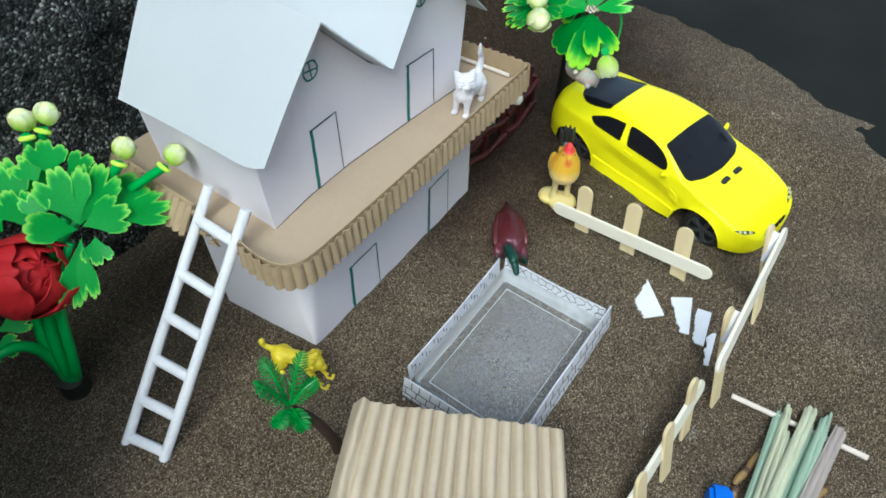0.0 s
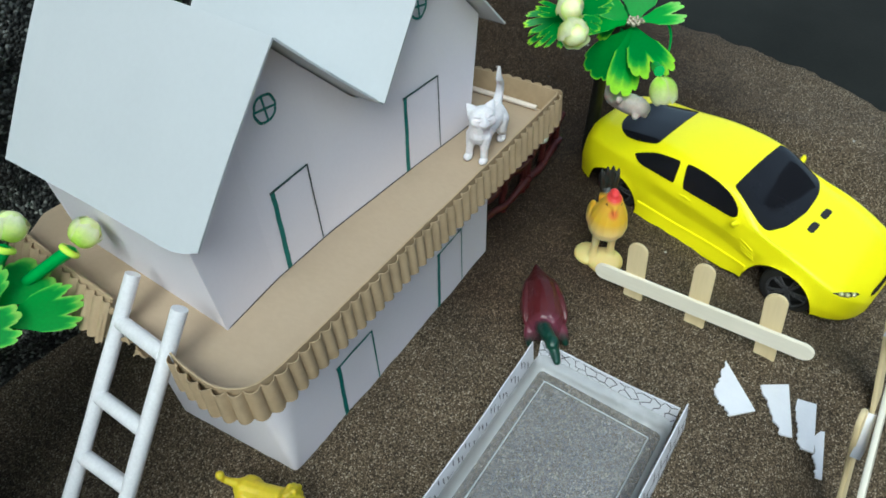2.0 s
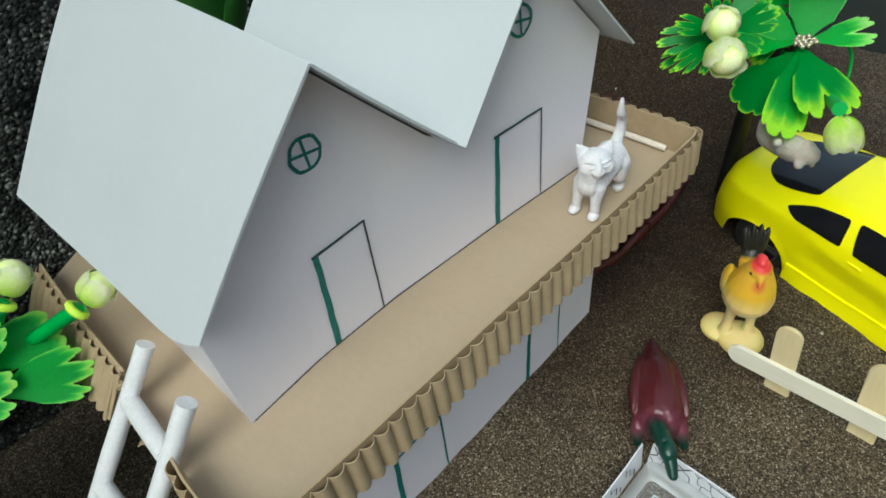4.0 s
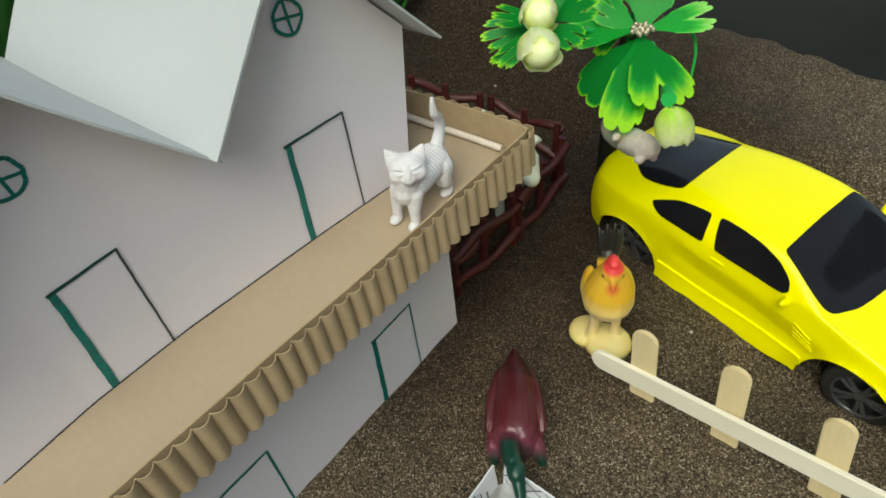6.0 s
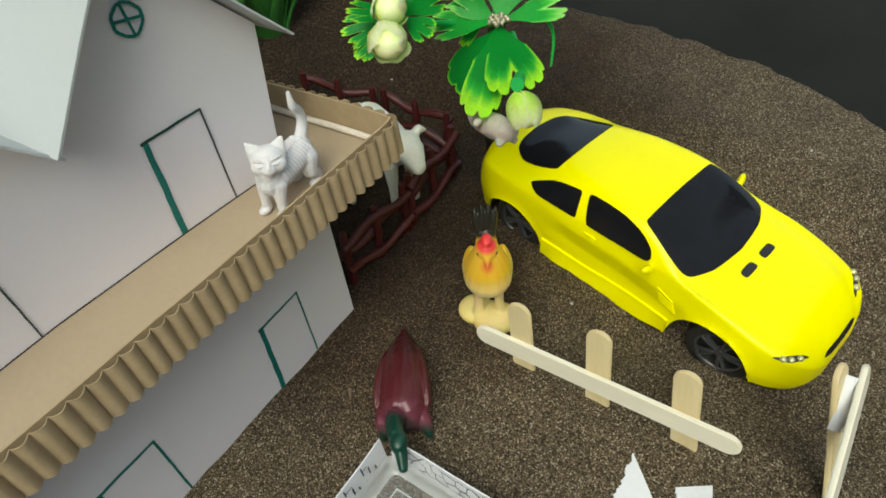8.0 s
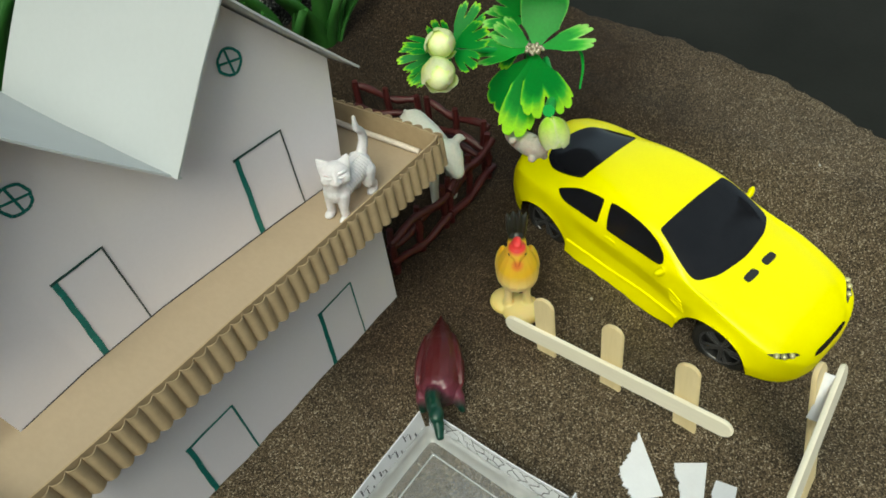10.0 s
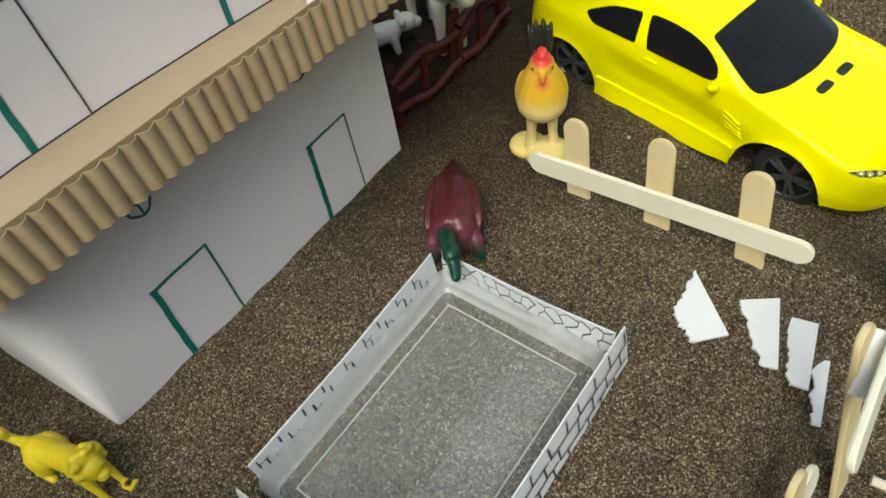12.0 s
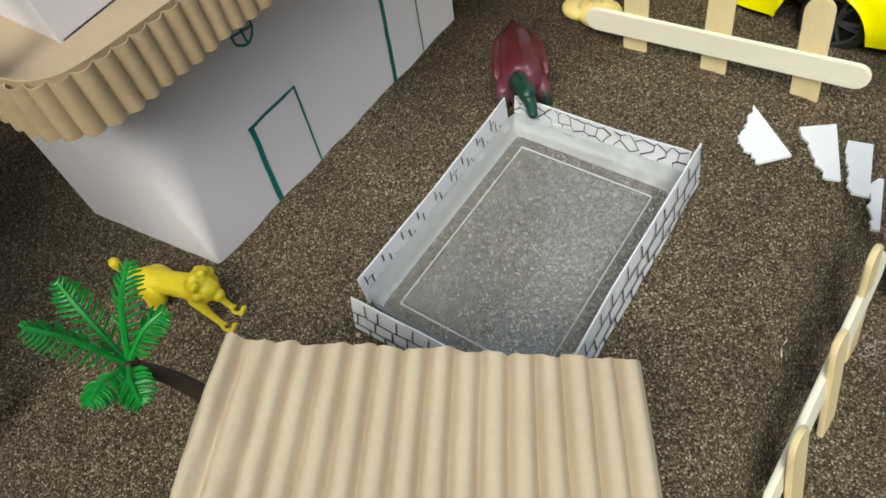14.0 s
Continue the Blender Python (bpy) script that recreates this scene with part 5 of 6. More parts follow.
# kitten: faces -y in its own frame, stands on z = 0, its head turned to one side
def kitten():
    bm = bmesh.new()
    limb(bm, [(0, -0.0070, 0.0130), (0, 0.0, 0.0138), (0, 0.0085, 0.0138)], [0.0052, 0.0050, 0.0054], 14)
    limb(bm, [(0, -0.0068, 0.0138), (0.0003, -0.0070, 0.0185)], [0.0048, 0.0046], 12)
    for s in (-1, 1):
        limb(bm, [(s * 0.0030, -0.0072, 0.0120), (s * 0.0034, -0.0088, 0.0060), (s * 0.0036, -0.0090, 0.0018)], [0.0030, 0.0018, 0.0017])
        ball(bm, (s * 0.0037, -0.0102, 0.0014), (0.0020, 0.0027, 0.0015))
        limb(bm, [(s * 0.0032, 0.0085, 0.0120), (s * 0.0040, 0.0076, 0.0070), (s * 0.0040, 0.0104, 0.0042), (s * 0.0040, 0.0098, 0.0016)], [0.0040, 0.0028, 0.0017, 0.0016])
        ball(bm, (s * 0.0041, 0.0084, 0.0014), (0.0020, 0.0028, 0.0015))
        # combed fur ridges along the flanks
        for k in range(12):
            y = -0.0058 + 0.00135 * k
            limb(bm, [(s * 0.0016, y, 0.0190), (s * 0.0044, y + 0.0008, 0.0162), (s * 0.0052, y + 0.0015, 0.0128), (s * 0.0040, y + 0.0019, 0.0098)], [0.0004, 0.0006, 0.0006, 0.0003], 6)
    limb(bm, [(0, 0.0110, 0.0165), (0.0, 0.0140, 0.0215), (0.0002, 0.0138, 0.0265), (0.0006, 0.0112, 0.0300), (0.0006, 0.0110, 0.0352)], [0.0024, 0.0019, 0.0016, 0.0015, 0.0007])
    hd = bmesh.new()
    ball(hd, (0, 0.0003, 0), (0.0060, 0.0050, 0.0048))
    ball(hd, (0, -0.0042, -0.0018), (0.0024, 0.0022, 0.0018))
    limb(hd, [(0, -0.0036, 0.0016), (0, -0.0056, -0.0008)], [0.0012, 0.0010], 8)
    ball(hd, (0, -0.0040, -0.0032), (0.0015, 0.0016, 0.0011))
    for s in (-1, 1):
        ball(hd, (s * 0.0030, -0.0022, -0.0012), (0.0028, 0.0024, 0.0025))
        limb(hd, [(s * 0.0012, -0.0045, 0.0012), (s * 0.0027, -0.0044, 0.0017), (s * 0.0042, -0.0032, 0.0016)], [0.0003, 0.0004, 0.0003], 6)
        limb(hd, [(s * 0.0014, -0.0048, 0.0002), (s * 0.0028, -0.0047, -0.0001), (s * 0.0040, -0.0036, 0.0003)], [0.0003, 0.0004, 0.0003], 6)
        ear = pose(s * 0.0047, 0.0012, 0.0046, -14, s * 30, s * -10) @ Matrix.Diagonal((0.0031, 0.0013, 0.0022, 1))
        bmesh.ops.create_cone(hd, cap_ends=True, segments=14, radius1=1.0, radius2=0.16, depth=2.0, matrix=ear)
    hd.transform(pose(0.0006, -0.0058, 0.0208, -14, 0, 40))
    me = bpy.data.meshes.new("head")
    hd.to_mesh(me)
    hd.free()
    bm.from_mesh(me)
    bpy.data.meshes.remove(me)
    return bm


figure("cat_figurine", kitten(), CATWHITE, "small matt white kitten figurine standing on the balcony edge", "figurine", pose(0.1388, -0.0070, DECK_Z, 0, 0, -82.5), 0.00032, 1)


def hen():
    bm = bmesh.new()
    # base of the casting: two lumps
    ball(bm, (0.002, -0.003, 0.0028), (0.0100, 0.0098, 0.0044))
    ball(bm, (-0.006, 0.003, 0.0024), (0.0082, 0.0085, 0.0036))
    for s in (-1, 1):
        limb(bm, [(s * 0.0050, -0.001, 0.003), (s * 0.0044, -0.0005, 0.0120), (s * 0.0042, 0.0, 0.0220)], [0.0030, 0.0020, 0.0026])
        # folded wing
        ball(bm, (s * 0.0078, 0.0060, 0.0316), (0.0026, 0.0070, 0.0054), (16, s * -12, s * 8))
    ball(bm, (0, 0.0004, 0.0288), (0.0104, 0.0112, 0.0090))
    limb(bm, [(0, 0.0, 0.0300), (0, -0.0005, 0.0360), (0, -0.0012, 0.0420), (0, -0.0018, 0.0460)], [0.0104, 0.0093, 0.0070, 0.0052], 16)
    ball(bm, (0, -0.0020, 0.0468), (0.0049, 0.0052, 0.0047))
    ball(bm, (0, -0.0018, 0.0512), (0.0024, 0.0036, 0.0022))
    limb(bm, [(0, -0.0058, 0.0465), (0, -0.0085, 0.0430)], [0.0020, 0.0008], 8)
    # upright tail of four long feathers
    ball(bm, (0, 0.0095, 0.0385), (0.0046, 0.0036, 0.0066), (-18, 0, 0))
    for x, top in ((-0.0036, 0.0), (-0.0012, 0.0016), (0.0012, 0.0020), (0.0036, 0.0004)):
        ball(bm, (x, 0.0128, 0.0468 + top), (0.0014, 0.0024, 0.0076), (-12, x * 1800, 0))
    return bm


hen_m = pose(0.1865, -0.0545, 0.0, 0, 0, -56)
figure("hen_figurine", hen(), HEN, "yellow rubber hen figurine with a red comb and black tail", "figurine", hen_m, 0.00045, 4)


def duck():
    bm = bmesh.new()
    # body: a drop from the broad breast to the pointed, lifted tail
    limb(bm, [(0, -0.0085, 0.0085), (0, 0.0, 0.0092), (0, 0.0110, 0.0100), (0, 0.0190, 0.0100), (0, 0.0275, 0.0105)], [0.0104, 0.0106, 0.0088, 0.0052, 0.0010], 18)
    # breast feathers standing off like a skirt beside the neck
    for s, out in ((1, 0.0098), (-1, 0.0080)):
        limb(bm, [(s * 0.0050, -0.0080, 0.0115), (s * 0.0078, -0.0140, 0.0075), (s * out, -0.0176, 0.0028)], [0.0036, 0.0034, 0.0018], 10)
    for s in (-1, 1):
        # folded wing, its edge proud of the flank
        ball(bm, (s * 0.0076, 0.0030, 0.0108), (0.0028, 0.0150, 0.0062), (0, s * 14, s * 9))
        limb(bm, [(s * 0.0100, -0.0095, 0.0105), (s * 0.0102, 0.0030, 0.0085), (s * 0.0050, 0.0190, 0.0098)], [0.0008, 0.0011, 0.0006], 8)
        limb(bm, [(s * 0.0040, -0.0060, 0.0178), (s * 0.0046, 0.0040, 0.0178), (s * 0.0016, 0.0180, 0.0150)], [0.0005, 0.0009, 0.0005], 8)
    limb(bm, [(-0.002, -0.0140, 0.0125), (-0.002, -0.0205, 0.0180), (-0.001, -0.0260, 0.0195)], [0.0042, 0.0034, 0.0033], 12)
    ball(bm, (0.000, -0.0290, 0.0195), (0.0034, 0.0046, 0.0034))
    limb(bm, [(0.0008, -0.0325, 0.0180), (0.0014, -0.0375, 0.0165)], [0.0025, 0.0019], 10)
    return bm


figure("duck_figurine", duck(), DUCK, "glossy maroon duck figurine drinking at the pool", "figurine", pose(0.1320, -0.0475, 0.0005, 0, 0, -54), 0.0005, 2)


def lion():
    bm = bmesh.new()
    limb(bm, [(-0.0002, 0.0085, 0.0128), (0, 0.0, 0.0132), (0, -0.0090, 0.0138)], [0.0048, 0.0042, 0.0046], 14)
    # mane, face, muzzle
    ball(bm, (0.0004, -0.0126, 0.0160), (0.0058, 0.0044, 0.0058))
    ball(bm, (-0.0002, -0.0158, 0.0150), (0.0040, 0.0036, 0.0040))
    ball(bm, (-0.0006, -0.0188, 0.0132), (0.0024, 0.0022, 0.0020))
    for k in range(22):
        a = k * 2.4
        ball(bm, (0.0004 + 0.0050 * math.cos(a), -0.0120 - 0.0011 * (k % 3), 0.0160 + 0.0050 * math.sin(a)), (0.0015, 0.0018, 0.0015), u=8, v=6)
    for s in (-1, 1):
        ball(bm, (s * 0.0036, -0.0145, 0.0200), (0.0015, 0.0011, 0.0015))
        ball(bm, (s * 0.0015, -0.0185, 0.0162), (0.0009, 0.0006, 0.0005))
        limb(bm, [(s * 0.0030, -0.0100, 0.0110), (s * 0.0034 - 0.0010, -0.0140, 0.0058), (s * 0.0034 - 0.0020, -0.0178, 0.0022)], [0.0023, 0.0014, 0.0011])
        # cupped paw
        c = Vector((s * 0.0034 - 0.0023, -0.0204, 0.0016))
        limb(bm, [c + Vector((0.0015 * math.cos(g), 0.0020 * math.sin(g), 0.0004)) for g in [0.9 + 4.6 * q / 8 for q in range(9)]], [0.0007] * 9, 8)
        limb(bm, [c + Vector((-0.0013, -0.0018, 0.0)), c + Vector((0.0013, -0.0018, 0.0))], [0.0009, 0.0009], 8)
        ball(bm, (s * 0.0036, 0.0070, 0.0096), (0.0030, 0.0050, 0.0062))
        limb(bm, [(s * 0.0046, 0.0078, 0.0060), (s * 0.0050, 0.0092, 0.0035), (s * 0.0052, 0.0060, 0.0012)], [0.0024, 0.0015, 0.0015])
    limb(bm, [(0, 0.0118, 0.0150), (-0.0004, 0.0150, 0.0158), (-0.0008, 0.0172, 0.0178), (-0.0010, 0.0172, 0.0212)], [0.0021, 0.0015, 0.0014, 0.0019])
    return bm


figure("lion_figurine", lion(), LION, "yellow plastic lion figurine stretched out on the sand by the house", "figurine", pose(-0.0178, -0.0010, -0.0005, 0, 0, 17), 0.0004, 1)


def calf():
    bm = bmesh.new()
    limb(bm, [(0, 0.020, 0.034), (0, 0.004, 0.035), (0, -0.012, 0.0355)], [0.0095, 0.0100, 0.0090], 16)
    limb(bm, [(0, -0.016, 0.0385), (0, -0.024, 0.0430)], [0.0070, 0.0056], 12)
    limb(bm, [(0, -0.0240, 0.0440), (0, -0.0285, 0.0422), (0, -0.0322, 0.0396), (0, -0.0342, 0.0380)], [0.0076, 0.0068, 0.0050, 0.0040], 14)
    for s in (-1, 1):
        ball(bm, (s * 0.0024, -0.0360, 0.0396), (0.0012, 0.0010, 0.0009), u=8, v=6)
        ball(bm, (s * 0.0056, -0.0290, 0.0450), (0.0012, 0.0016, 0.0013), u=8, v=6)
        limb(bm, [(s * 0.0058, -0.0225, 0.0480), (s * 0.0086, -0.0225, 0.0490), (s * 0.0112, -0.0230, 0.0478)], [0.0022, 0.0026, 0.0010], 8)
        for y in (-0.013, 0.020):
            limb(bm, [(s * 0.0055, y, 0.028), (s * 0.0058, y, 0.012), (s * 0.0058, y, 0.0015)], [0.0042, 0.0026, 0.0026])
    limb(bm, [(0, 0.0300, 0.038), (0, 0.0335, 0.028)], [0.0014, 0.001], 8)
    return bm


figure("calf_figurine", calf(), CREAM, "cream white calf figurine in the dark red pen behind the house", "figurine", pose(0.2330, 0.0345, 0.003, 0, 0, -25), 0.0008, 3)

def kid():
    bm = bmesh.new()
    limb(bm, [(0, 0.012, 0.011), (0, -0.008, 0.0115)], [0.0058, 0.0056], 12)
    ball(bm, (0, -0.0160, 0.0145), (0.0050, 0.0058, 0.0048))
    ball(bm, (0, -0.0215, 0.0128), (0.0030, 0.0034, 0.0030))
    for s in (-1, 1):
        ball(bm, (s * 0.0048, -0.0135, 0.0168), (0.0024, 0.0018, 0.0022))
        for y in (-0.008, 0.011):
            limb(bm, [(s * 0.0038, y, 0.009), (s * 0.0042, y - 0.001, 0.0015)], [0.0026, 0.0018])
    return bm


figure("goat_figurine", kid(), CATWHITE, "small white goat figurine standing inside the dark red pen", "figurine", pose(0.2080, 0.0560, 0.002, 0, 0, 55), 0.0006, 2)


# ---- dark red plastic pen ----
def pen_panel(a, b, h, seed):
    """One moulded fence panel: two posts and three uneven log rails."""
    rng = random.Random(seed)
    a, b = Vector(a), Vector(b)
    mid = (a + b) / 2
    pn = thing("pen_fence", "dark red moulded plastic log fence panel of the animal pen", "fence", pose(*mid), "pen fence panels")
    d = b - a
    for i, q in enumerate((a, mid, b)):
        bm = bmesh.new()
        p0 = q - mid
        tube(bm, [p0 + Vector((0, 0, z)) + Vector((rng.uniform(-1, 1), rng.uniform(-1, 1), 0)) * 0.0006 for z in np.linspace(-0.006, h, 6)], [0.0022, 0.0023, 0.0021, 0.0022, 0.0021, 0.0017], 9, wob=0.08)
        part("post", bm, RED_PLASTIC, pn, smooth=True)
    for k, z in enumerate((0.22, 0.52, 0.82)):
        bm = bmesh.new()
        pts = [a - mid + d * (-0.06 + 1.12 * f) + Vector((0, 0, h * z + 0.0022 * math.sin(f * 7 + k * 2 + seed))) + Vector((-d.y, d.x, 0)).normalized() * 0.0022 * (1 if k % 2 else -1) for f in np.linspace(0, 1, 12)]
        tube(bm, pts, [0.0021 + rng.uniform(-0.0004, 0.0004) for _ in pts], 9, wob=0.08)
        part("rail", bm, RED_PLASTIC, pn, smooth=True)
    return pn


pen_panel((0.1720, 0.0140, 0.0), (0.2130, 0.0110, 0.0), 0.032, 1)
pen_panel((0.2180, 0.0110, 0.0), (0.2600, 0.0140, 0.0), 0.034, 2)
pen_panel((0.2640, 0.0190, 0.002), (0.2620, 0.0580, 0.006), 0.036, 3)
pen_panel((0.2590, 0.0640, 0.009), (0.2380, 0.0920, 0.022), 0.034, 4)


# ---- plastic plants ----
def leaf(base, tip, width, up, lobes=3, cup=0.12, seed=0, notch=0.3, curl=0.15, rim=0.62):
    """A fan-shaped leaf with round lobes and scalloped teeth; up is the way its face looks. The attribute 'edge' runs from heart to rim."""
    base, tip, up = Vector(base), Vector(tip), Vector(up)
    d = tip - base
    length = d.length
    d.normalize()
    side = d.cross(up).normalized()
    face = side.cross(d).normalized()
    spread = math.atan2(width / 2, 0.62 * length)
    bm = bmesh.new()
    lay = bm.verts.layers.float.new("edge")
    n, m = 14, 72
    heart = bm.verts.new(base)
    heart[lay] = 0.0
    rows = []
    for i in range(1, n + 1):
        rho = (i / n) ** 0.8
        row = []
        for j in range(m + 1):
            q = 2 * j / m - 1
            w = 0.5 - 0.5 * math.cos(math.pi * lobes * q) if lobes % 2 else 0.5 + 0.5 * math.cos(math.pi * lobes * q)
            g = (1 - 0.20 * q * q - 0.12 * abs(q) ** 6) * (1 - notch * w ** 6)
            g *= 1 - 0.07 * (1 - abs(math.sin(math.pi * (1.2 * lobes + 1) * q + seed))) ** 2
            r = length * rho * (1 + (g - 1) * rho ** 0.6)
            a = spread * q * (1 - 0.25 * (1 - rho))
            x, y = r * math.cos(a), r * math.sin(a)
            rr = r / length
            k = q * rr
            dish = cup * width * (k * k - 0.2) * math.sin(math.pi * min(1.0, rr * 0.8)) - curl * length * rr * rr
            dish += 0.02 * width * math.sin(2 * q + seed) * rr * rr
            p = base + d * x + side * y + face * dish
            v = bm.verts.new(p)
            v[lay] = step(rim, 1.02, rho) * (1 - 0.25 * abs(q))
            row.append(v)
        rows.append(row)
    for j in range(m):
        bm.faces.new((heart, rows[0][j], rows[0][j + 1]))
    for a, b in zip(rows, rows[1:]):
        for j in range(m):
            bm.faces.new((a[j], b[j], b[j + 1], a[j + 1]))
    bmesh.ops.solidify(bm, geom=bm.faces[:], thickness=0.0004)
    bmesh.ops.recalc_face_normals(bm, faces=bm.faces[:])
    return bm


def bud(centre, r, axis, seed, parent, long=1.0, flare=0.07):
    """A half-open flower bud: a round heart and broad ragged petals wrapped over one another."""
    centre, axis = Vector(centre), Vector(axis).normalized()
    rot = axis.to_track_quat("Z", "Y").to_matrix()
    rng = random.Random(seed)
    bm = bmesh.new()
    lay = bm.verts.layers.float.new("edge")
    ball(bm, (0, 0, 0.05 * r), (r * 0.80, r * 0.80, r * 0.90 * long), u=18, v=12)
    for v in bm.verts:
        v[lay] = 0.45 + 0.3 * v.co.z / r
        v.co = centre + rot @ v.co
    heart = part("bud", bm, BUD, parent, "pale yellow-green flower bud", True)
    for k in range(5):
        a0 = 2 * math.pi * k / 5 + rng.uniform(-0.25, 0.25)
        top = rng.uniform(0.7, 1.2) if k < 3 else rng.uniform(0.2, 0.6)
        ph = rng.uniform(0, 6)
        bm = bmesh.new()
        lay = bm.verts.layers.float.new("edge")
        n, m = 12, 12
        rows = []
        for i in range(n + 1):
            t = i / n
            row = []
            for j in range(m + 1):
                kk = 2 * j / m - 1
                reach = top * (1 - 0.22 * kk * kk + 0.07 * math.sin(kk * 5 + ph) + 0.03 * math.sin(kk * 13 + ph))
                lat = -1.35 + (1.35 + reach) * t
                wid = 0.35 + 0.55 * math.sin(math.pi * min(1, 0.12 + 0.62 * t))
                a = a0 + kk * wid
                rr = r * (0.86 + 0.05 * (k % 3) + 0.07 * kk) + flare * r * max(0, t - 0.6) ** 1.5 / 0.25 + 0.03 * r * math.sin(kk * 7 + ph) * t
                v = bm.verts.new((rr * math.cos(lat) * math.cos(a), rr * math.cos(lat) * math.sin(a), rr * long * math.sin(lat)))
                v[lay] = 0.2 + 0.8 * max(t ** 1.5, 0.7 * abs(kk) ** 3)
                row.append(v)
            rows.append(row)
        for p, q in zip(rows, rows[1:]):
            for j in range(m):
                bm.faces.new((p[j], p[j + 1], q[j + 1], q[j]))
        bmesh.ops.solidify(bm, geom=bm.faces[:], thickness=0.0003)
        bmesh.ops.recalc_face_normals(bm, faces=bm.faces[:])
        for v in bm.verts:
            v.co = centre + rot @ v.co
        part("petal", bm, BUD, heart, "", True)
    return heart


def stem(pts, r0, r1, n=14):
    bm = bmesh.new()
    p = curve_pts(pts, n)
    tube(bm, p, list(np.linspace(r0, r1, len(p))), 8)
    return bm


def flower_tree():
    o = Vector((0.2740, -0.0040, 0))
    tree = thing("artificial_flower", "green plastic flower plant with pale buds and a black stem", "artificial plant", pose(*o))

    def at(*p):
        return Vector(p) - o
    part("trunk", stem([at(0.2740, -0.0040, -0.006), at(0.2732, -0.0048, 0.030), at(0.2715, -0.0062, 0.062), at(0.2610, -0.0150, 0.092), at(0.2440, -0.0270, 0.110)], 0.0044, 0.0036), TRUNK, tree, "black plastic stem", True)
    gem = at(0.2384, -0.0305, 0.1126)
    eye = Vector((-0.72, -0.36, 0.58))
    # tip, width, lobes, rim, tilt of the face
    leaves = [((0.2008, -0.0430, 0.0970), 0.0172, 1, 0.50, (0.1, 0.1, 0.2), LEAF), ((0.2092, -0.0560, 0.1078), 0.0225, 2, 0.50, (-0.1, -0.2, 0.1), LEAF), ((0.2215, -0.0170, 0.0880), 0.0240, 1, 0.90, (0.1, 0.4, -0.1), LEAF),
              ((0.2245, -0.0062, 0.1118), 0.0130, 3, 0.70, (0.2, 0.2, 0.3), LEAF_LIGHT), ((0.2350, -0.0118, 0.1215), 0.0120, 3, 0.70, (-0.2, 0.1, 0.2), LEAF_LIGHT), ((0.2560, -0.0262, 0.1345), 0.0270, 1, 0.84, (-0.1, -0.1, -0.1), LEAF_LIGHT),
              ((0.2590, -0.0493, 0.1154), 0.0120, 2, 0.45, (0.2, -0.2, 0.4), LEAF_LIGHT)]
    for k, (tip, w, lobes, rim, turn, mat) in enumerate(leaves):
        part("leaf", leaf(gem + Vector((0.002, 0.001, -0.001 - 0.0012 * (k % 3))), at(*tip), w, eye + Vector(turn), lobes, 0.10, 1.3 * k, 0.30, 0.05 + 0.04 * (k % 3), rim), mat, tree, smooth=True)
    # lobed leaves of the twig behind, from its side shoot
    for k, (foot, tip, w, lobes) in enumerate((((0.2508, -0.0195, 0.1179), (0.2368, -0.0040, 0.1193), 0.0150, 3), ((0.2520, -0.0190, 0.1190), (0.2455, -0.0060, 0.1300), 0.0170, 3), ((0.2540, -0.0200, 0.1200), (0.2613, -0.0150, 0.1330), 0.0150, 3), ((0.2450, -0.0220, 0.1130), (0.2330, -0.0120, 0.1030), 0.0130, 2))):
        part("leaf", leaf(at(*foot), at(*tip), w, eye + Vector((0.2 * math.sin(k), 0.3 * math.cos(2 * k), 0.2)), lobes, 0.12, 2.1 * k, 0.34, 0.10, 0.66), LEAF_LIGHT if k < 3 else LEAF, tree, smooth=True)
    part("tendril", stem([at(0.2560, -0.0385, 0.1085), at(0.2580, -0.0425, 0.1050), at(0.2560, -0.0455, 0.0990), at(0.2510, -0.0473, 0.0905)], 0.0009, 0.0005), LEAF, tree, "thin hanging green tendril", True)
    # the small spray with two buds
    hub = at(0.2010, -0.0140, 0.1285)
    part("stem", stem([gem + Vector((0.008, 0.004, -0.006)), at(0.2290, -0.0120, 0.1120), at(0.2120, -0.0110, 0.1200), hub], 0.0014, 0.0011), STEM, tree, "", True)
    for k, (tip, w) in enumerate((((0.1850, -0.0040, 0.1360), 0.007), ((0.1885, 0.0020, 0.1150), 0.008), ((0.1800, -0.0090, 0.1220), 0.007), ((0.1860, 0.0030, 0.1260), 0.010), ((0.1950, -0.0110, 0.1420), 0.009), ((0.2060, -0.0290, 0.1380), 0.011), ((0.1975, -0.0290, 0.1270), 0.010), ((0.1915, -0.0130, 0.1160), 0.011), ((0.2130, -0.0200, 0.1440), 0.012))):
        part("leaf", leaf(hub, at(*tip), w, eye + Vector((0.25 * math.sin(2.3 * k), 0.25 * math.cos(1.7 * k), 0)), 3, 0.12, k * 1.3, 0.34, 0.08, 0.80), LEAF, tree, smooth=True)
    for k, (c, r, ax) in enumerate((((0.1929, -0.0162, 0.1352), 0.0066, (-0.6, -0.45, 0.5)), ((0.1799, -0.0248, 0.1320), 0.0070, (-0.6, -0.5, 0.2)), ((0.2034, -0.0620, 0.1035), 0.0066, (-0.32, -0.54, -0.78)))):
        bud(at(*c), r, ax, k, tree, *((1.05, 0.16) if k == 2 else (1.0, 0.12)))
    part("stem", stem([hub, at(0.198, -0.013, 0.1335), at(0.1935, -0.0158, 0.135)], 0.001, 0.001), STEM, tree, "", True)
    part("stem", stem([hub, at(0.190, -0.019, 0.1305), at(0.181, -0.0243, 0.132)], 0.001, 0.001), STEM, tree, "", True)
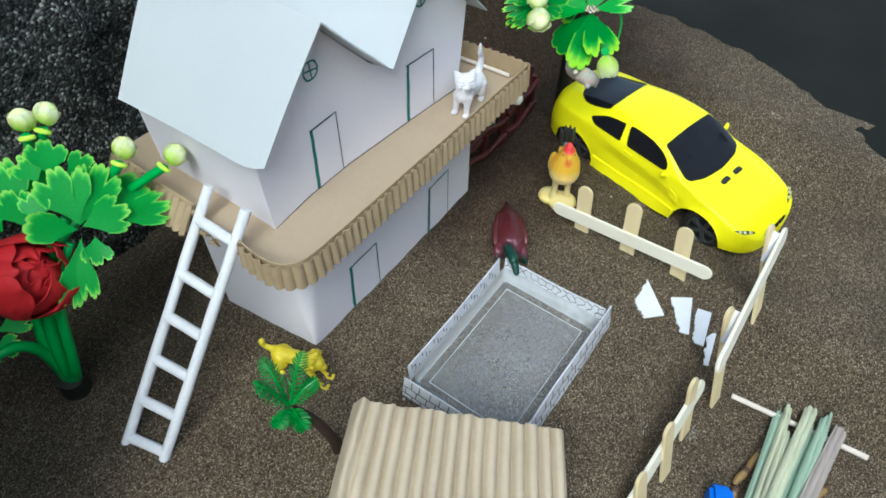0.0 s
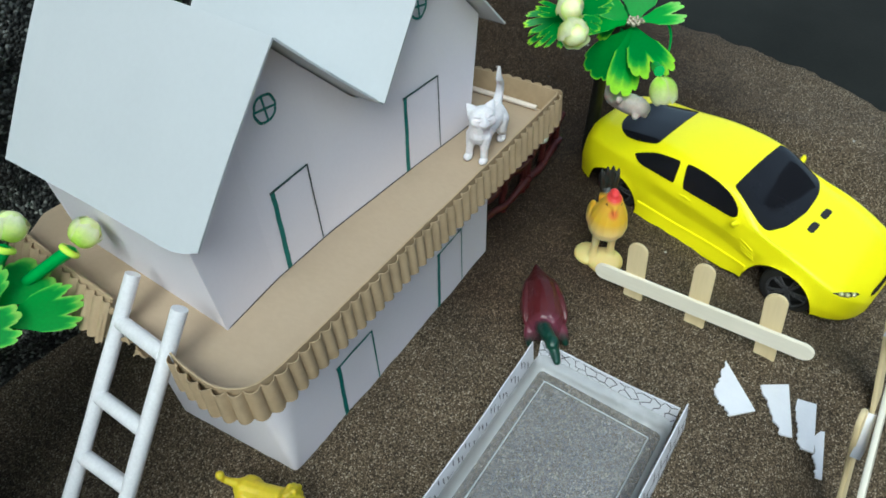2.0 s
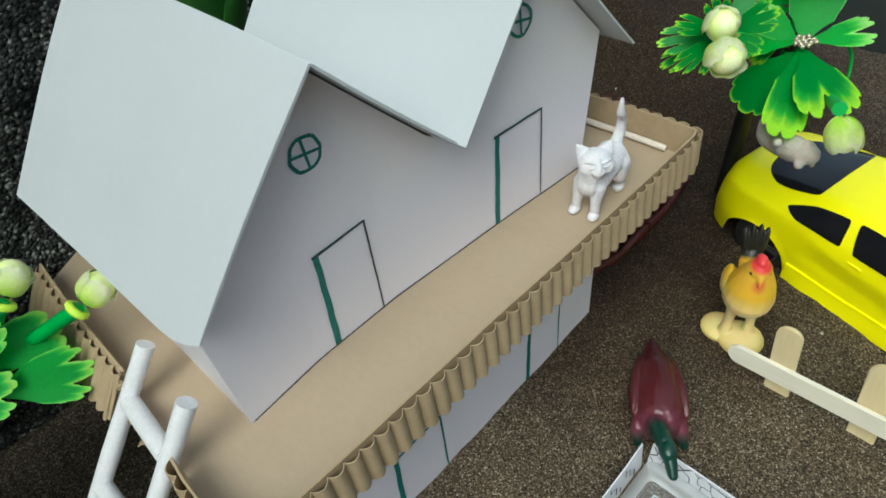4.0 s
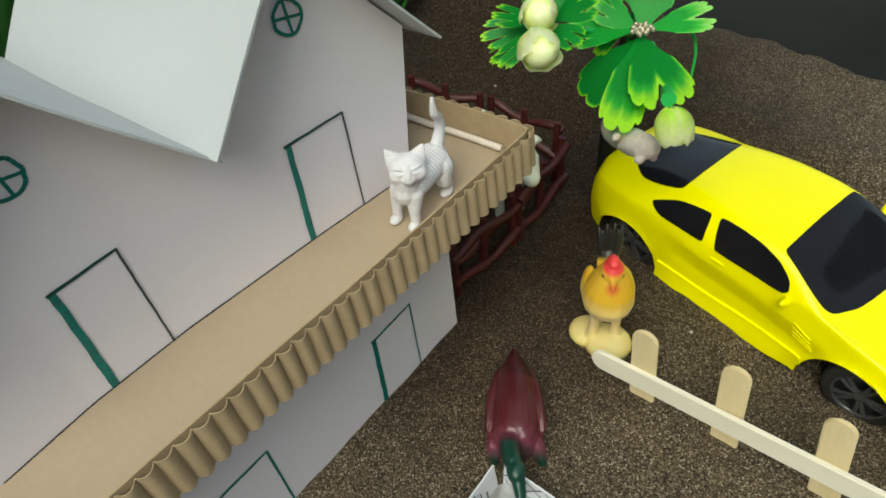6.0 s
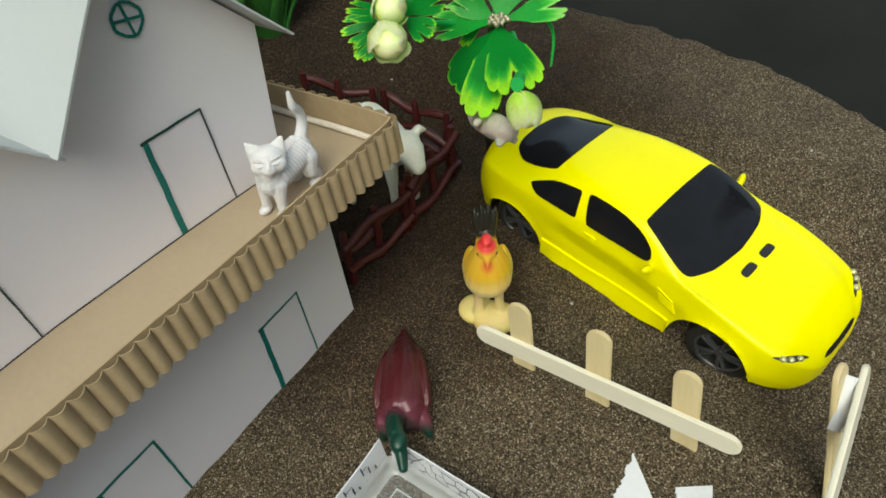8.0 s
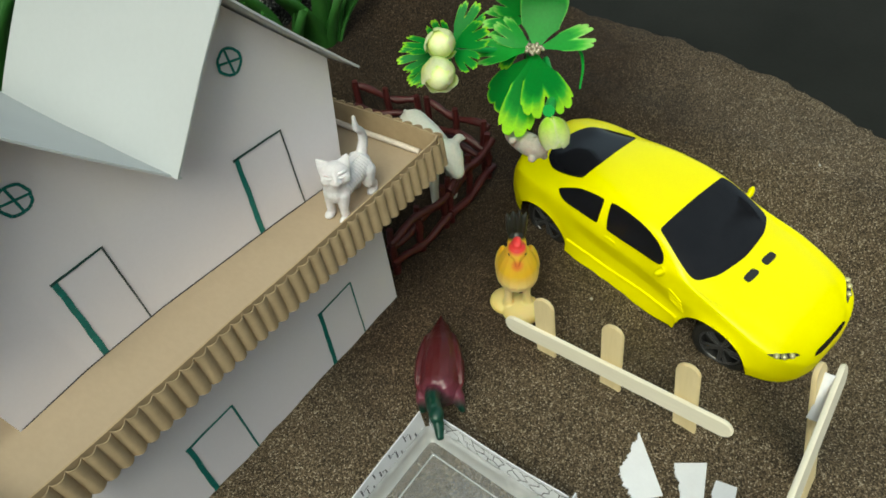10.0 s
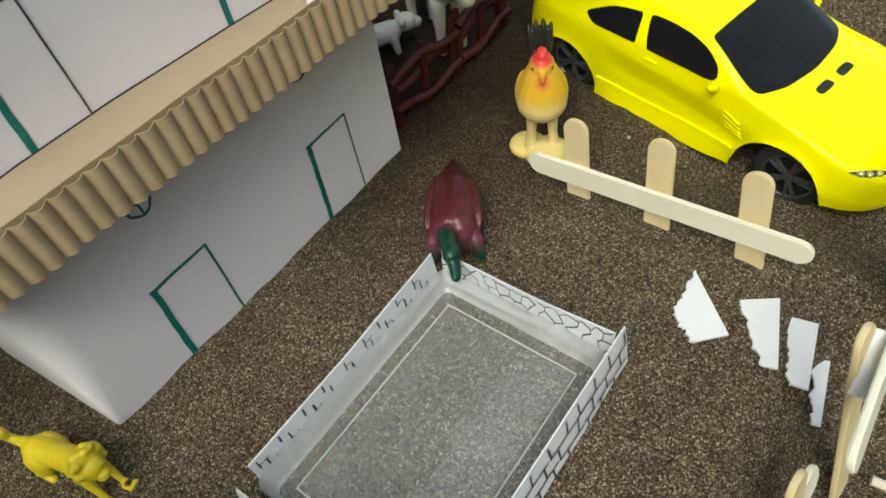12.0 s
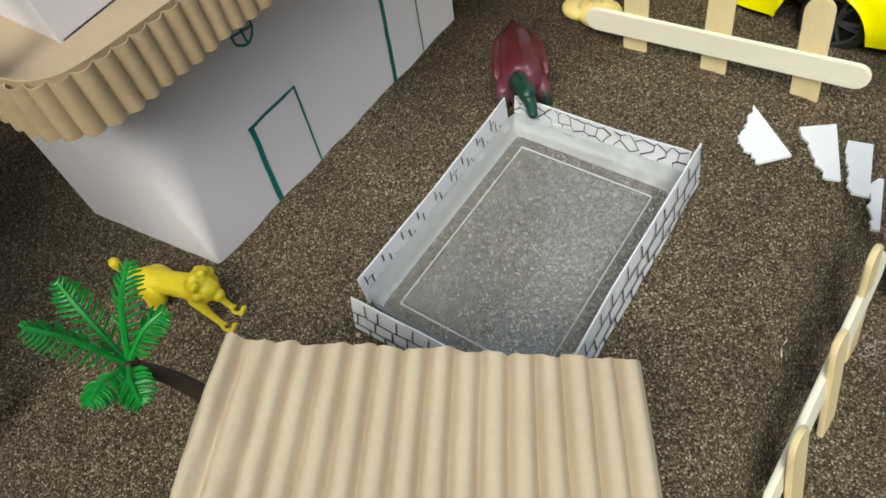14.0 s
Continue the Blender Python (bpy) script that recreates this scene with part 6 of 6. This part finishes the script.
    part("stem", stem([gem + Vector((0.010, 0.0, -0.010)), at(0.2340, -0.0430, 0.1000), at(0.2160, -0.0525, 0.1060), at(0.2062, -0.0572, 0.1105)], 0.0014, 0.0026), STEM, tree, "", True)
    # upper leaves
    hub = at(0.2480, -0.0240, 0.1500)
    part("stem", stem([at(0.2470, -0.0235, 0.100), at(0.2640, -0.0170, 0.124), hub], 0.0026, 0.0016), STEM, tree, "", True)
    for k, (tip, w) in enumerate((((0.2260, -0.0120, 0.1500), 0.018), ((0.2440, -0.0500, 0.1590), 0.018), ((0.2300, -0.0350, 0.1640), 0.018), ((0.2700, -0.0500, 0.1600), 0.018), ((0.2600, 0.0020, 0.1560), 0.018))):
        part("leaf", leaf(hub, at(*tip), w * 1.1, Vector((-0.4, -0.3, 0.85)), 3, 0.12, k, 0.3, 0.2, 0.82), LEAF, tree, smooth=True)
    # beaded heart and the fibrous old bud
    bm = bmesh.new()
    for k in range(16):
        a = 2.4 * k
        r = 0.0011 * math.sqrt(k)
        ball(bm, gem + Vector((-0.0016, -0.0008, 0.0016)) + Vector((0.42, -0.9, 0.1)) * r * math.cos(a) + Vector((0.5, 0.25, 0.45)) * r * math.sin(a) * 0.75, (0.0010,) * 3, u=8, v=6)
    part("beaded_heart", bm, GEM, tree, "gold beaded heart", True)
    bm = bmesh.new()
    rng = random.Random(3)
    limb(bm, [at(0.2170, -0.0320, 0.0880), at(0.2130, -0.0355, 0.0855), at(0.2080, -0.0470, 0.0880), at(0.2066, -0.0535, 0.0888)], [0.0026, 0.0040, 0.0052, 0.0038], 12)
    for k in range(26):
        c = at(0.2078, -0.0470, 0.0880) + Vector((rng.gauss(0, 0.0026), rng.gauss(0, 0.0044), rng.gauss(0, 0.0024)))
        ball(bm, c, (rng.uniform(0.0012, 0.0024), rng.uniform(0.001, 0.002), rng.uniform(0.001, 0.0018)), u=8, v=6)
    ob = part("fibre_tuft", bm, TUFT, tree, "greyish white glue and fibre lump", True)
    rm = ob.modifiers.new("fuse", "REMESH")
    rm.mode, rm.voxel_size, rm.use_smooth_shade = "VOXEL", 0.0006, True
    sm = ob.modifiers.new("soften", "SMOOTH")
    sm.factor, sm.iterations = 0.5, 5
    return tree


flower_tree()


def rose_plant():
    o = Vector((-0.0985, 0.0870, 0))
    tree = thing("artificial_rose", "green plastic plant with a red cloth rose and pale buds", "artificial plant", pose(*o))

    def at(*p):
        return Vector(p) - o
    bm = bmesh.new()
    tube(bm, [at(-0.0990, 0.0890, -0.008), at(-0.0986, 0.0875, 0.004), at(-0.0982, 0.0858, 0.013)], [0.0085, 0.0078, 0.0070], 14)
    part("trunk", bm, TRUNK, tree, "black plastic stem foot", True)
    for pts, r in ((((-0.0975, 0.086, 0.010), (-0.0963, 0.0834, 0.03), (-0.0850, 0.0850, 0.07), (-0.0650, 0.0860, 0.097), (-0.057, 0.0860, 0.103)), 0.0036),
                   (((-0.0965, 0.085, 0.010), (-0.0935, 0.0777, 0.03), (-0.0800, 0.0770, 0.078), (-0.063, 0.0790, 0.096)), 0.0030),
                   (((-0.0985, 0.087, 0.010), (-0.0999, 0.0869, 0.04), (-0.1071, 0.0865, 0.055), (-0.118, 0.087, 0.058)), 0.0034),
                   (((-0.0985, 0.088, 0.010), (-0.096, 0.089, 0.045), (-0.080, 0.098, 0.085), (-0.060, 0.108, 0.102)), 0.0034),
                   (((-0.066, 0.085, 0.095), (-0.054, 0.084, 0.100), (-0.042, 0.082, 0.102)), 0.0024)):
        part("stem", stem([at(*p) for p in pts], r, r * 0.7), STEM, tree, "", True)
    eye = Vector((-0.20, -0.72, 0.66))
    # foot, tip, width, lobes, nearer to the eye by
    rows = (((-0.0556, 0.0775, 0.1026), (-0.0485, 0.0945, 0.1235), 0.0215, 3, 0.006), ((-0.0556, 0.0775, 0.1026), (-0.0310, 0.0845, 0.1182), 0.0170, 3, 0.005), ((-0.0555, 0.0769, 0.1020), (-0.0355, 0.0703, 0.1010), 0.0165, 3, 0.007),
            ((-0.0575, 0.0770, 0.1015), (-0.0735, 0.0885, 0.1095), 0.0135, 1, 0.008), ((-0.0584, 0.0749, 0.0988), (-0.0830, 0.0633, 0.0780), 0.0095, 2, 0.003), ((-0.0600, 0.0737, 0.0970), (-0.0754, 0.0615, 0.0783), 0.0090, 2, 0.005),
            ((-0.0542, 0.0720, 0.0969), (-0.0614, 0.0657, 0.0874), 0.0135, 3, 0.004), ((-0.0514, 0.0935, 0.1220), (-0.0432, 0.1018, 0.1340), 0.0180, 3, 0.0), ((-0.0470, 0.0900, 0.1190), (-0.0322, 0.0884, 0.1222), 0.0130, 3, 0.0),
            ((-0.0566, 0.0946, 0.1218), (-0.0561, 0.1025, 0.1310), 0.0140, 3, -0.004), ((-0.0731, 0.0890, 0.1100), (-0.0692, 0.0995, 0.1235), 0.0190, 3, 0.0), ((-0.0679, 0.0870, 0.1090), (-0.0622, 0.0935, 0.1190), 0.0130, 3, 0.003),
            ((-0.0716, 0.0937, 0.1140), (-0.0665, 0.1070, 0.1320), 0.0210, 3, -0.004), ((-0.0460, 0.0730, 0.1010), (-0.0186, 0.0610, 0.0958), 0.0125, 3, 0.0), ((-0.0440, 0.0770, 0.1060), (-0.0195, 0.0730, 0.1086), 0.0150, 1, -0.006),
            ((-0.1083, 0.0950, 0.0618), (-0.0926, 0.0924, 0.0605), 0.0105, 3, 0.002), ((-0.1139, 0.0914, 0.0581), (-0.1044, 0.0866, 0.0543), 0.0120, 3, 0.0), ((-0.0560, 0.0900, 0.1150), (-0.0540, 0.1080, 0.1330), 0.0200, 3, -0.010),
            ((-0.0640, 0.0960, 0.1100), (-0.0610, 0.1200, 0.1270), 0.0220, 3, -0.016), ((-0.0800, 0.0960, 0.1080), (-0.0830, 0.1080, 0.1220), 0.0200, 3, -0.004), ((-0.0480, 0.0800, 0.1040), (-0.0340, 0.0740, 0.1030), 0.0150, 3, -0.004), ((-0.1080, 0.0885, 0.0560), (-0.1230, 0.0930, 0.0600), 0.0160, 3, 0.0))
    for k, (foot, tip, w, lobes, near) in enumerate(rows):
        turn = Vector((0.30 * math.sin(k * 2.1), 0.25 * math.cos(k * 1.3), 0.2 * math.sin(k * 3.7)))
        off = eye * near
        w *= 1.35
        part("leaf", leaf(at(*foot) + off * 0.4, at(*tip) + off, w, eye + turn, lobes, 0.12, k * 1.7, 0.20, 0.03 + 0.06 * (k % 3), 0.72), LEAF_BRIGHT, tree, smooth=True)
    for k, (c, foot, r) in enumerate((((-0.0205, 0.0802, 0.1240), (-0.0264, 0.0791, 0.1185), 0.0066), ((-0.0054, 0.0657, 0.1165), (-0.0125, 0.0666, 0.1130), 0.0066), ((-0.0453, 0.1090, 0.1424), (-0.0478, 0.1058, 0.1365), 0.0066), ((-0.0356, 0.1056, 0.1415), (-0.0408, 0.1039, 0.1365), 0.0066))):
        c, foot = at(*c), at(*foot)
        ax = (c - foot).normalized()
        bud(c, r * 0.9, ax + Vector((0, -0.2, 0.3)), 20 + k, tree, 0.92)
        hub = at(-0.050, 0.083, 0.100) if k < 2 else at(-0.058, 0.106, 0.101)
        part("stem", stem([hub - eye * 0.014, (hub + foot) / 2 - eye * 0.010, foot - (foot - hub).normalized() * 0.002, c - ax * r * 1.3], 0.0018, 0.0026), STEM, tree, "", True)
        bm = bmesh.new()
        ring = c - ax * r * 1.25
        e1 = ax.orthogonal().normalized()
        e2 = ax.cross(e1)
        tube(bm, [ring + (e1 * math.cos(g) + e2 * math.sin(g)) * 0.0026 for g in [2 * math.pi * q / 20 for q in range(21)]], 0.0012, 8, False)
        part("collar", bm, BUD, tree, "", True)
    # the rose: wide cloth petals crumpled round one another
    rc = at(-0.0850, 0.0835, 0.0900)
    tilt = Vector((0.35, -0.70, 0.62)).to_track_quat("Z", "Y").to_matrix()
    bm = bmesh.new()
    ball(bm, rc + tilt @ Vector((0, 0, 0.0045)), (0.0085, 0.0085, 0.0085), u=20, v=14)
    for v in bm.verts:
        v.co += (v.co - rc) * 0.16 * noise.noise(v.co * 260)
    part("rose_heart", bm, ROSE, tree, "", True)
    for k in range(11):
        a0 = k * 2.4
        big = 0.0120 + 0.00085 * k
        bm = bmesh.new()

        def f(u, v, a0=a0, big=big, k=k):
            crease = noise.noise((u * 2.6, v * 1.8, k * 2.9))
            lat = -1.25 + (2.65 - 0.07 * k + 0.5 * noise.noise((u * 3.1, 0.4, k * 1.3)) - 0.5 * (2 * u - 1) ** 2) * v
            a = a0 + (u - 0.5) * 2.6 * (1 - 0.25 * v) + 0.25 * noise.noise((u * 2, v * 2, k * 0.7))
            r = big * (1 + 0.16 * crease * v + 0.05 * noise.noise((u * 9, v * 6, k * 1.1)) + 0.18 * max(0, v - 0.75))
            return rc + tilt @ Vector((r * math.cos(lat) * math.cos(a), r * math.cos(lat) * math.sin(a), 1.1 * r * math.sin(lat)))
        grid_sheet(bm, f, 26, 16, 0.0005)
        bmesh.ops.recalc_face_normals(bm, faces=bm.faces[:])
        part("petal", bm, ROSE, tree, "red cloth rose petal", True)
    return tree


rose_plant()


def palm():
    o = Vector((-0.0400, -0.0520, 0))
    pm = thing("toy_palm", "small green plastic palm with a curved brown trunk", "toy palm", pose(*o))

    def at(*p):
        return Vector(p) - o
    top = at(-0.0468, -0.0336, 0.0376)
    part("trunk", stem([at(-0.0400, -0.0525, -0.006), at(-0.0395, -0.0500, 0.010), at(-0.0420, -0.0410, 0.026), top], 0.0034, 0.0018), BARK, pm, "curved brown trunk", True)
    tips = [(-0.0425, -0.0155, 0.0575), (-0.0550, -0.0270, 0.0640), (-0.0295, -0.0290, 0.0590), (-0.0325, -0.0388, 0.0485), (-0.0595, -0.0395, 0.0450), (-0.0525, -0.0500, 0.0440)]
    for k, tip in enumerate(tips):
        tip = at(*tip)
        d = tip - top
        L = d.length
        midp = top + d * 0.55 + Vector((0, 0, 0.12 * L))
        spine = curve_pts([top, midp, tip], 14)
        bm = bmesh.new()
        tube(bm, spine, list(np.linspace(0.0010, 0.0005, len(spine))), 6)
        for i in range(2, 15):
            t = i / 14
            p = spine[i]
            f = (spine[min(i + 1, 14)] - spine[i - 1]).normalized()
            s = f.cross(Vector((0, 0, 1))).normalized()
            upv = s.cross(f)
            ln = 0.0058 * math.sin(math.pi * (0.16 + 0.74 * t)) ** 0.8
            for sg in (-1, 1):
                q = p + (s * sg * 0.9 + f * 0.5 - upv * (0.4 + 0.2 * math.sin(i * 2.3 + k))).normalized() * ln
                w = 0.00042
                knee = p.lerp(q, 0.7) + upv * 0.0006
                a = [bm.verts.new(c) for c in (p + f * w, knee + f * w * 1.15, q + f * w * 0.5, q - f * w * 0.4, knee - f * w * 1.15, p - f * w)]
                lo = [bm.verts.new(v.co - upv * 0.0007) for v in a]
                bm.faces.new(a if sg > 0 else a[::-1])
                bm.faces.new(lo[::-1] if sg > 0 else lo)
                for x in range(6):
                    y = (x + 1) % 6
                    bm.faces.new((a[y], a[x], lo[x], lo[y]))
        bmesh.ops.recalc_face_normals(bm, faces=bm.faces[:])
        part("frond", bm, PALM, pm)
    bm = bmesh.new()
    for k in range(7):
        a = 0.9 * k
        ball(bm, top + Vector((0.0016 * math.cos(a), 0.0016 * math.sin(a), 0.0006 * (k % 3))), (0.0013, 0.0013, 0.0016), u=8, v=6)
    ob = part("crown_knob", bm, BARK, pm, "brown knobbly heart", True)
    rm = ob.modifiers.new("fuse", "REMESH")
    rm.mode, rm.voxel_size, rm.use_smooth_shade = "VOXEL", 0.0004, True
    return pm


palm()


# ---- living plants beyond the roof, growing at the foot of the rough wall ----
def agave(x, y, z, blades, seed):
    rng = random.Random(seed)
    ag = thing("agave_plant", "dark green fleshy-leaved plant growing against the rough wall", "plant", pose(x, y, z), "wall plants")
    for k in range(blades):
        a = rng.uniform(-2.6, -0.5)
        r = rng.uniform(0.012, 0.035)
        h = rng.uniform(0.045, 0.075)
        p = [Vector((0, 0, -0.01)), Vector((math.cos(a) * r * 0.5, math.sin(a) * r * 0.35, h * 0.6)), Vector((math.cos(a) * r * 1.4, math.sin(a) * r * 0.6, h))]
        sp = curve_pts(p, 12)
        bm = bmesh.new()
        side = Vector((-math.sin(a), math.cos(a), 0))

        def f(u, v, sp=sp, side=side):
            c = sp[min(12, int(round(u * 12)))]
            w = 0.0058 * math.sin(math.pi * (0.25 + 0.74 * u)) ** 0.8
            kk = 2 * v - 1
            return c + side * kk * w + Vector((0, 0.0025 * kk * kk, 0))
        grid_sheet(bm, f, 12, 6, 0.0018)
        bmesh.ops.recalc_face_normals(bm, faces=bm.faces[:])
        part("blade", bm, AGAVE, ag, smooth=True)
    return ag


agave(0.252, 0.128, 0.045, 6, 2)
agave(0.225, 0.130, 0.050, 6, 3)
agave(0.190, 0.130, 0.070, 6, 4)
agave(0.085, 0.130, 0.120, 7, 5)

# loose specks and small stones on the sand
rng = random.Random(11)
for k in range(34):
    x, y = rng.uniform(-0.08, 0.36), rng.uniform(-0.22, 0.09)
    if -0.03 < x < 0.175 and -0.005 < y < 0.12 or PX0 - 0.005 < x < PX1 + 0.008 and PY0 - 0.004 < y < PY1 + 0.004 or 0.215 < x < 0.30 and -0.2 < y < 0.01:
        continue
    r = rng.uniform(0.0004, 0.0009)
    bm = bmesh.new()
    bmesh.ops.create_icosphere(bm, subdivisions=1, radius=r)
    for v in bm.verts:
        v.co *= 1 + rng.uniform(-0.25, 0.25)
    single("pebble", bm, rng.choice((THREAD, SOIL, TUFT)), "tiny pale grit stone on the sand", "pebble", "grit stones", m=pose(x, y, sand_height(x, y) + r * 0.3, 0, 0, rng.uniform(0, 360)))
